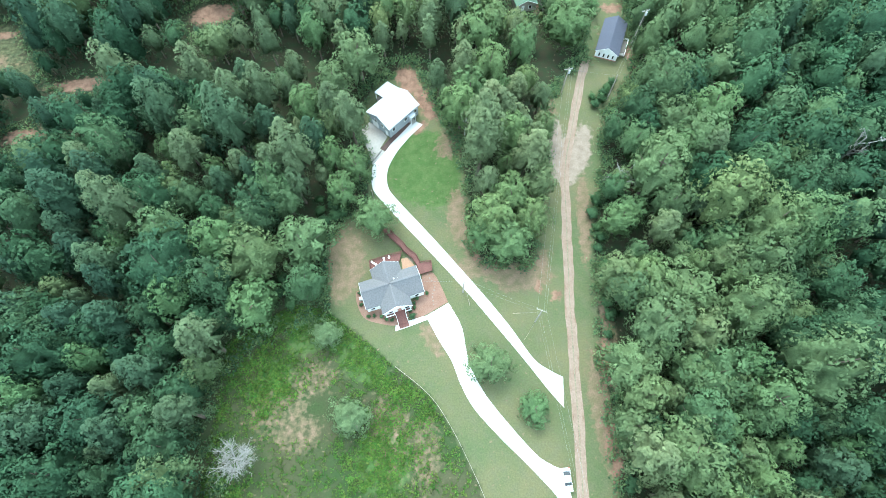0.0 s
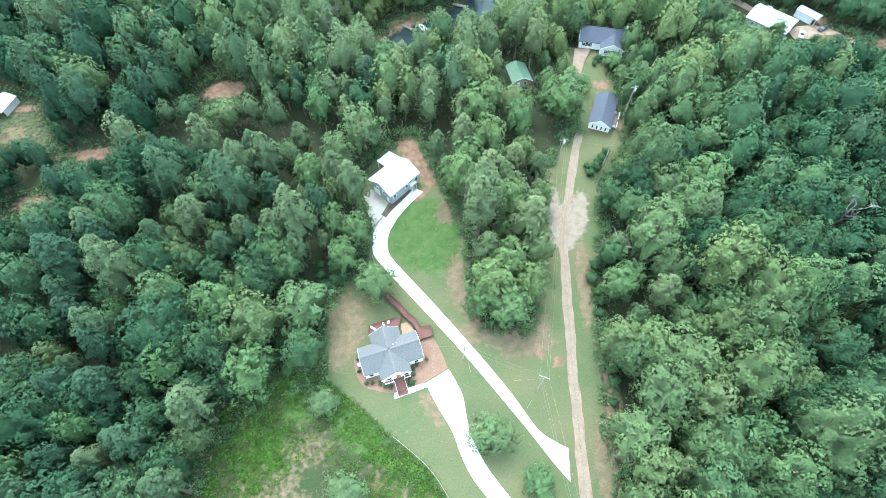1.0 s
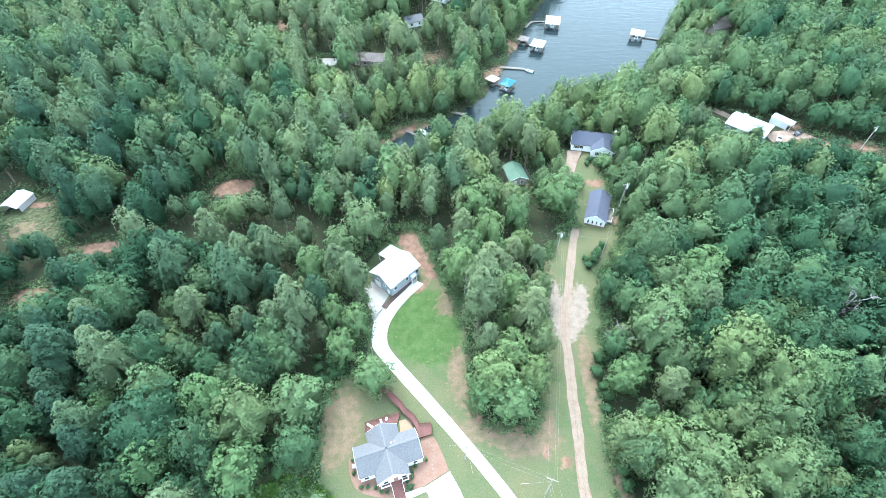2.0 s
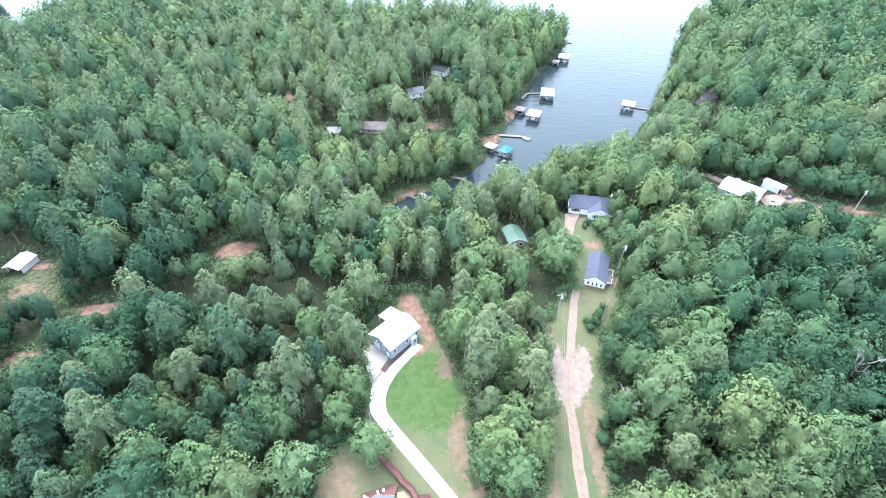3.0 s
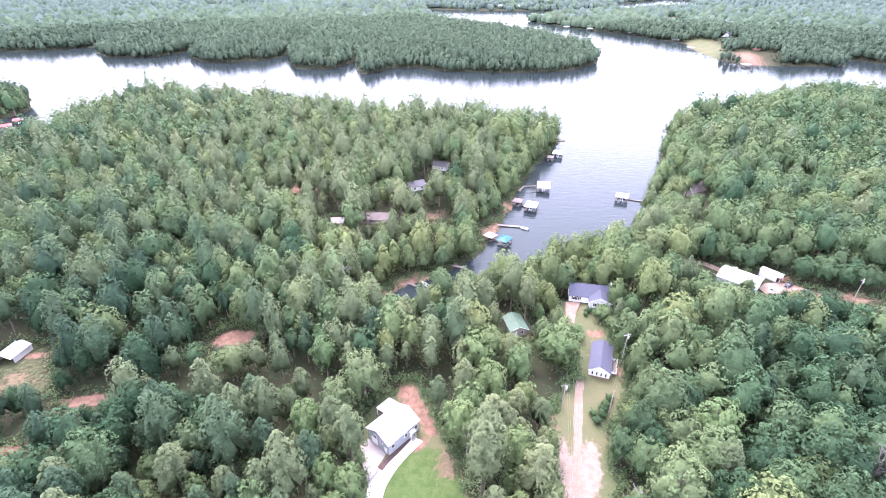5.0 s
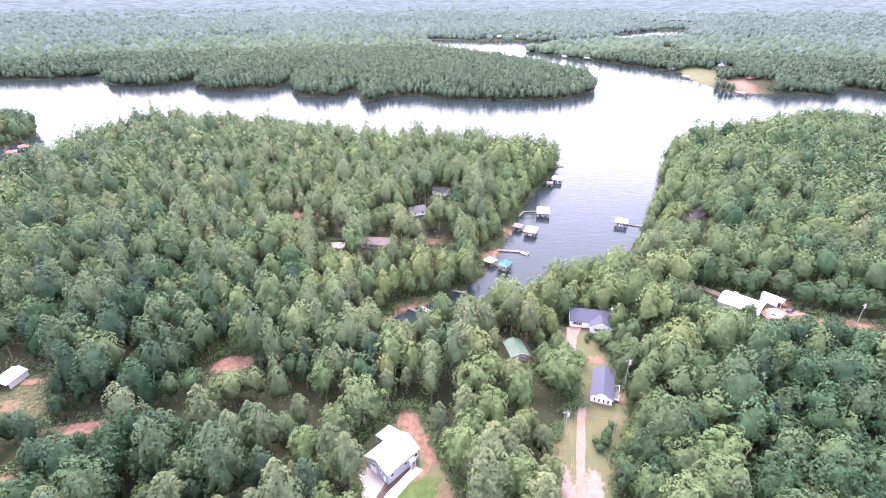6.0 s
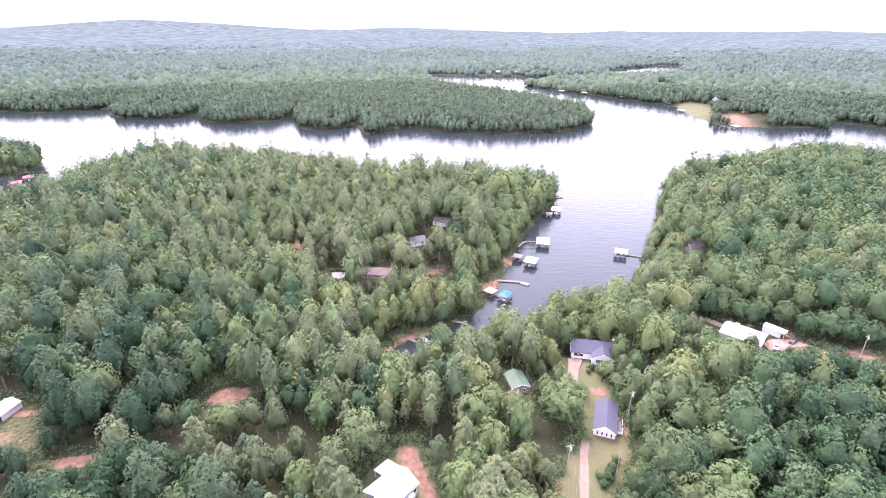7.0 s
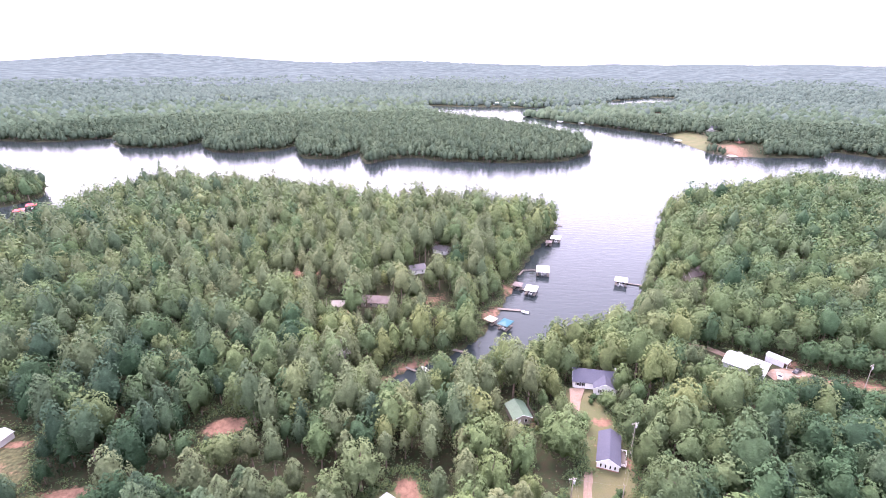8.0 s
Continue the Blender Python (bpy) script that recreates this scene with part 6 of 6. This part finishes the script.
for i, (x, y) in enumerate([(-4.1, 43.6), (-3.6, 42.7), (-3.0, 42.0), (-2.5, 41.1), (-2.3, 40.3), (-2.4, 39.5), (-2.7, 38.6), (-2.8, 37.7), (-2.6, 36.7), (-2.5, 35.8)]):
    bm = bmesh.new()
    bmesh.ops.create_cone(bm, cap_ends=True, segments=7, radius1=0.16 + 0.03 * (i % 3), radius2=0.14 + 0.03 * (i % 3), depth=0.12, matrix=pose(0, 0, 0.06, 0, 0, 40 * i))
    st = part("stepping_stone", bm, M_STONE)
    st.matrix_world = pose(x, y, 0.03)
    tagged(st, "flat pale stepping stone in the pine straw", "stone", "stepping stones")


# ---- shrubs, weeds, bare trees ----
SHRUBS = []
for i in range(3):
    rg = np.random.default_rng(300 + i)
    v, t_, nrm = crown(rg, 1.05, 0.62, 0.0, broad_outline, 26, 260, 0.07, 3)
    me = mesh_of("leaves", v, t_, [M_SHRUB], normals=nrm)
    weights(me, "tint", np.full(len(v), 0.2 + 0.3 * i))
    SHRUBS.append(me)


def shrub(x, y, s, k=0, mat=None, label="small dark clipped shrub beside the house", group="shrubs round the house"):
    t = thing("shrub", pose(x, y, float(height(x, y)[0]) + 0.04, 0, 0, 71 * x) @ Matrix.Diagonal((s, s, s, 1)), label, "shrub", group)
    ob = new("leaves", SHRUBS[k % 3])
    ob.parent = t
    part("stems", rods(((0, 0, -0.1), (0.05, 0, 0.5), 0.05), ((0, 0, 0), (-0.2, 0.1, 0.5), 0.03), n=5), M_BARK, t)


for i, (x, y) in enumerate([(-20.9, 38.5), (-20.4, 35.6), (-18.4, 32.6), (-17.0, 32.7), (-15.2, 32.6), (-13.9, 31.8), (-12.6, 31.7), (-8.3, 34.0), (-7.2, 34.9), (-7.4, 36.0), (-6.6, 37.2), (-4.2, 38.6), (-7.7, 32.6)]):
    shrub(x, y, 0.95 if i < 12 else 1.7, i)
for i, (x, y, s) in enumerate([(44.5, 96.5, 2.6), (46.5, 98.8, 3.0), (48.6, 102.5, 2.8), (47.2, 101, 2.4), (50.5, 105, 2.6), (44.0, 99.5, 2.2)]):
    shrub(x, y, s, i, label="overgrown dark green bush on the lane's verge", group="bushes by the lane")



rg = np.random.default_rng(91)
for i, (x, y) in enumerate([(-31, 57.5), (-28.5, 59.5), (-32.5, 61), (-29.5, 63.5), (-27, 64), (-33, 64.5), (-30.5, 66.5), (-26.5, 60.5), (-36, 41), (-39, 39.5), (-35.5, 37.5), (-38, 36), (-41, 38), (-40, 42.5)]):
    shrub(x + rg.uniform(-0.6, 0.6), y + rg.uniform(-0.6, 0.6), rg.uniform(2.2, 3.6), i, label="rank green bush between the trees", group="bushes at the wood's edge")
for i in range(20):
    shrub(39.6 + rg.uniform(-0.4, 1.8), -4.0 + 3.6 * i + rg.uniform(-1, 1), rg.uniform(2.2, 3.8), i, label="leafy green bush at the foot of the eastern wood", group="bushes along the lane's wood")


for i, (x, y, s) in enumerate([(55.5, 149.5, 2.6), (57.6, 148.6, 2.4), (53.8, 147.3, 2.0)]):
    shrub(x, y, s, i, label="rounded green bush before the dark roofed house", group="bushes before the dark roofed house")


def weeds(name, label, xs, ys, size, mat, rg, blades=5, leaf=1.0):
    n = len(xs)
    base = np.stack([xs, ys, height(xs, ys)], 1)
    k = np.repeat(np.arange(n), blades)
    p = base[k] + np.c_[rg.normal(0, 0.22, (len(k), 2)) * size[k, None] * 2.2, rg.uniform(0.15, 1.0, len(k)) * size[k]]
    nrm = unit(rg.normal(size=(len(k), 3)) * 0.5 + (0, 0, 0.8))
    a = unit(np.cross(nrm, rg.normal(size=(len(k), 3))))
    b = np.cross(nrm, a)
    s = (np.minimum(size[k], 1.0) * rg.uniform(0.2, 0.4, len(k)) * leaf)[:, None]
    v = np.stack([p + a * s, p + b * s * 0.6, p - a * s, p - b * s * 0.6], 1).reshape(-1, 3)
    me = mesh_of(name, v, np.arange(len(v)).reshape(-1, 4), [mat])
    weights(me, "tint", np.repeat(np.clip(rg.normal(0.5, 0.25, n)[k], 0, 0.999), 4))
    return tagged(new(name, me), label, "undergrowth", kind="stuff")


rg = np.random.default_rng(77)
wx, wy = rg.uniform(-52, 16, 110000), rg.uniform(-14, 36, 110000)
fd = inside(wx, wy, MEADOW)
yd = inside(wx, wy, YARD)
den = 0.16 + 0.85 * np.exp(-((fd + 3.2) / 3.0) ** 2) * smooth(wy, 4, 14) + 0.9 * np.exp(-(((wx + 14) / 6) ** 2 + ((wy - 1) / 8) ** 2)) + 0.8 * np.exp(-(((wx + 41) / 4.5) ** 2 + ((wy - 16) / 5) ** 2)) + 0.5 * smooth(yd, -5, -1)
den += 0.9 * np.exp(-(((wx + 40) / 5) ** 2 + ((wy - 16) / 7) ** 2))
den -= 0.5 * np.exp(-(((wx + 33) / 8) ** 2 + ((wy - 10) / 5) ** 2))
den *= 0.6 + 0.6 * wobble(wx, wy, 2.1) + 0.3 * wobble(wx, wy, 0.8, 3.0)
sel = (fd < -0.2) & (yd < 5.0) & (rg.random(len(wx)) < den * 0.7)
weeds("meadow_weeds", "tall bright green weeds and brambles in the meadow", wx[sel], wy[sel], rg.uniform(0.2, 0.6, sel.sum()), M_WEED, rg, 4, 1.5)
wx, wy = rg.uniform(-60, 70, 60000), rg.uniform(-14, 140, 60000)
wx, wy = np.r_[wx, rg.uniform(-160, 185, 90000)], np.r_[wy, rg.uniform(75, 240, 90000)]
ed = np.minimum(inside(wx, wy, YARD), inside(wx, wy, LANE))
for poly in OPEN_SPOTS:
    ed = np.minimum(ed, inside(wx, wy, poly))
sel = (ed > -0.8) & (ed < 3.4) & (wobble(wx, wy, 2.6) > -0.2) & (shore(wx, wy) < -0.5)
for hx, hy, hr in HOUSES:
    sel &= np.hypot(wx - hx, wy - hy) > hr * 0.9
weeds("edge_brush", "low green brush along the woodland edge", wx[sel], wy[sel], rg.uniform(0.4, 1.6, sel.sum()) * np.where(wy[sel] > 112, 1.7, 1.0), M_LEAF, rg, 6)


wx, wy = rg.uniform(-45, 115, 40000), rg.uniform(150, 420, 40000)
sd = shore(wx, wy)
sel = (sd > -5) & (sd < -0.2) & (wobble(wx, wy, 3.4) > -0.3)
weeds("shore_brush", "leafy green brush on the lake bank", wx[sel], wy[sel], rg.uniform(0.7, 2.1, sel.sum()), M_LEAF, rg, 7)

wx, wy = rg.uniform(-18, 8, 9000), rg.uniform(62, 92, 9000)
lawn_in = inside(wx, wy, [(-12.5, 81), (-8, 86.5), (-2, 86), (1.5, 80), (3, 74), (2, 66), (-3, 64), (-10, 66.5), (-14.6, 71.5), (-14.4, 76)])
sel = (lawn_in < 1.2) & (rg.random(9000) < 0.55 + 0.4 * wobble(wx, wy, 2.4))
weeds("lawn_clover", "low bright green clover growing in the lawn", wx[sel], wy[sel], rg.uniform(0.12, 0.3, sel.sum()), M_CLOVER, rg, 4)


def snag(x, y, h, r, seed, mat, label, z=None, forks=(9, 5, 4)):
    """A bare dead tree: trunk, limbs and twigs."""
    rg = np.random.default_rng(seed)
    t = thing("dead_tree", pose(x, y, float(height(x, y)[0]) if z is None else z), label, "tree", "dead trees")
    part("trunk", rods(((0, 0, -0.4), (0.1, 0, h * 0.35), 0.022 * h, 0.016 * h), ((0.1, 0, h * 0.35), (0, 0.1, h * 0.7), 0.016 * h, 0.008 * h)), mat, t)
    bm, tw = bmesh.new(), bmesh.new()
    for i in range(forks[0]):
        a = i * 2.4 + rg.uniform(-0.3, 0.3)
        s = Vector((0.05, 0.05, h * rg.uniform(0.3, 0.68)))
        e = Vector((math.cos(a) * r * rg.uniform(0.5, 0.9), math.sin(a) * r * rg.uniform(0.5, 0.9), s.z + h * rg.uniform(0.1, 0.38)))
        m_ = s.lerp(e, 0.5) + Vector(rg.normal(0, 0.12 * r, 3))
        rod(bm, s, m_, 0.010 * h, 0.007 * h, 5)
        rod(bm, m_, e, 0.007 * h, 0.003 * h, 5)
        for j in range(forks[1]):
            q = m_.lerp(e, rg.uniform(0, 1))
            e2 = q + Vector(rg.normal(0, 0.24 * r, 3)) + Vector((math.cos(a), math.sin(a), 0.3)) * r * 0.18
            rod(tw, q, e2, 0.0045 * h, 0.002 * h, 4)
            for l_ in range(forks[2]):
                q2 = q.lerp(e2, rg.uniform(0.3, 1))
                rod(tw, q2, q2 + Vector(rg.normal(0, 0.13 * r, 3)), 0.0028 * h, 0.0012 * h, 3)
    tagged(part("limb_fork", bm, mat, t), kind="stuff")
    tagged(part("twig_spray", tw, mat, t), kind="stuff")


snag(-44.2, 0.4, 7.0, 4.0, 1, M_DEAD, "bleached white dead tree at the meadow's edge", forks=(22, 10, 7))
snag(6.0, 86.0, 13.5, 2.0, 2, M_DEAD, "bleached dead snag standing among green trees")
snag(108.0, 76.0, 18.0, 3.6, 3, M_DEAD, "bleached dead snag in the eastern wood")
snag(-42.0, 163.0, 19.0, 4.0, 4, M_DEAD, "grey bare tree among the pines", forks=(12, 7, 5))
snag(45.5, 68.0, 11.0, 4.0, 5, M_DEAD, "leaning bare tree at the wood's edge")
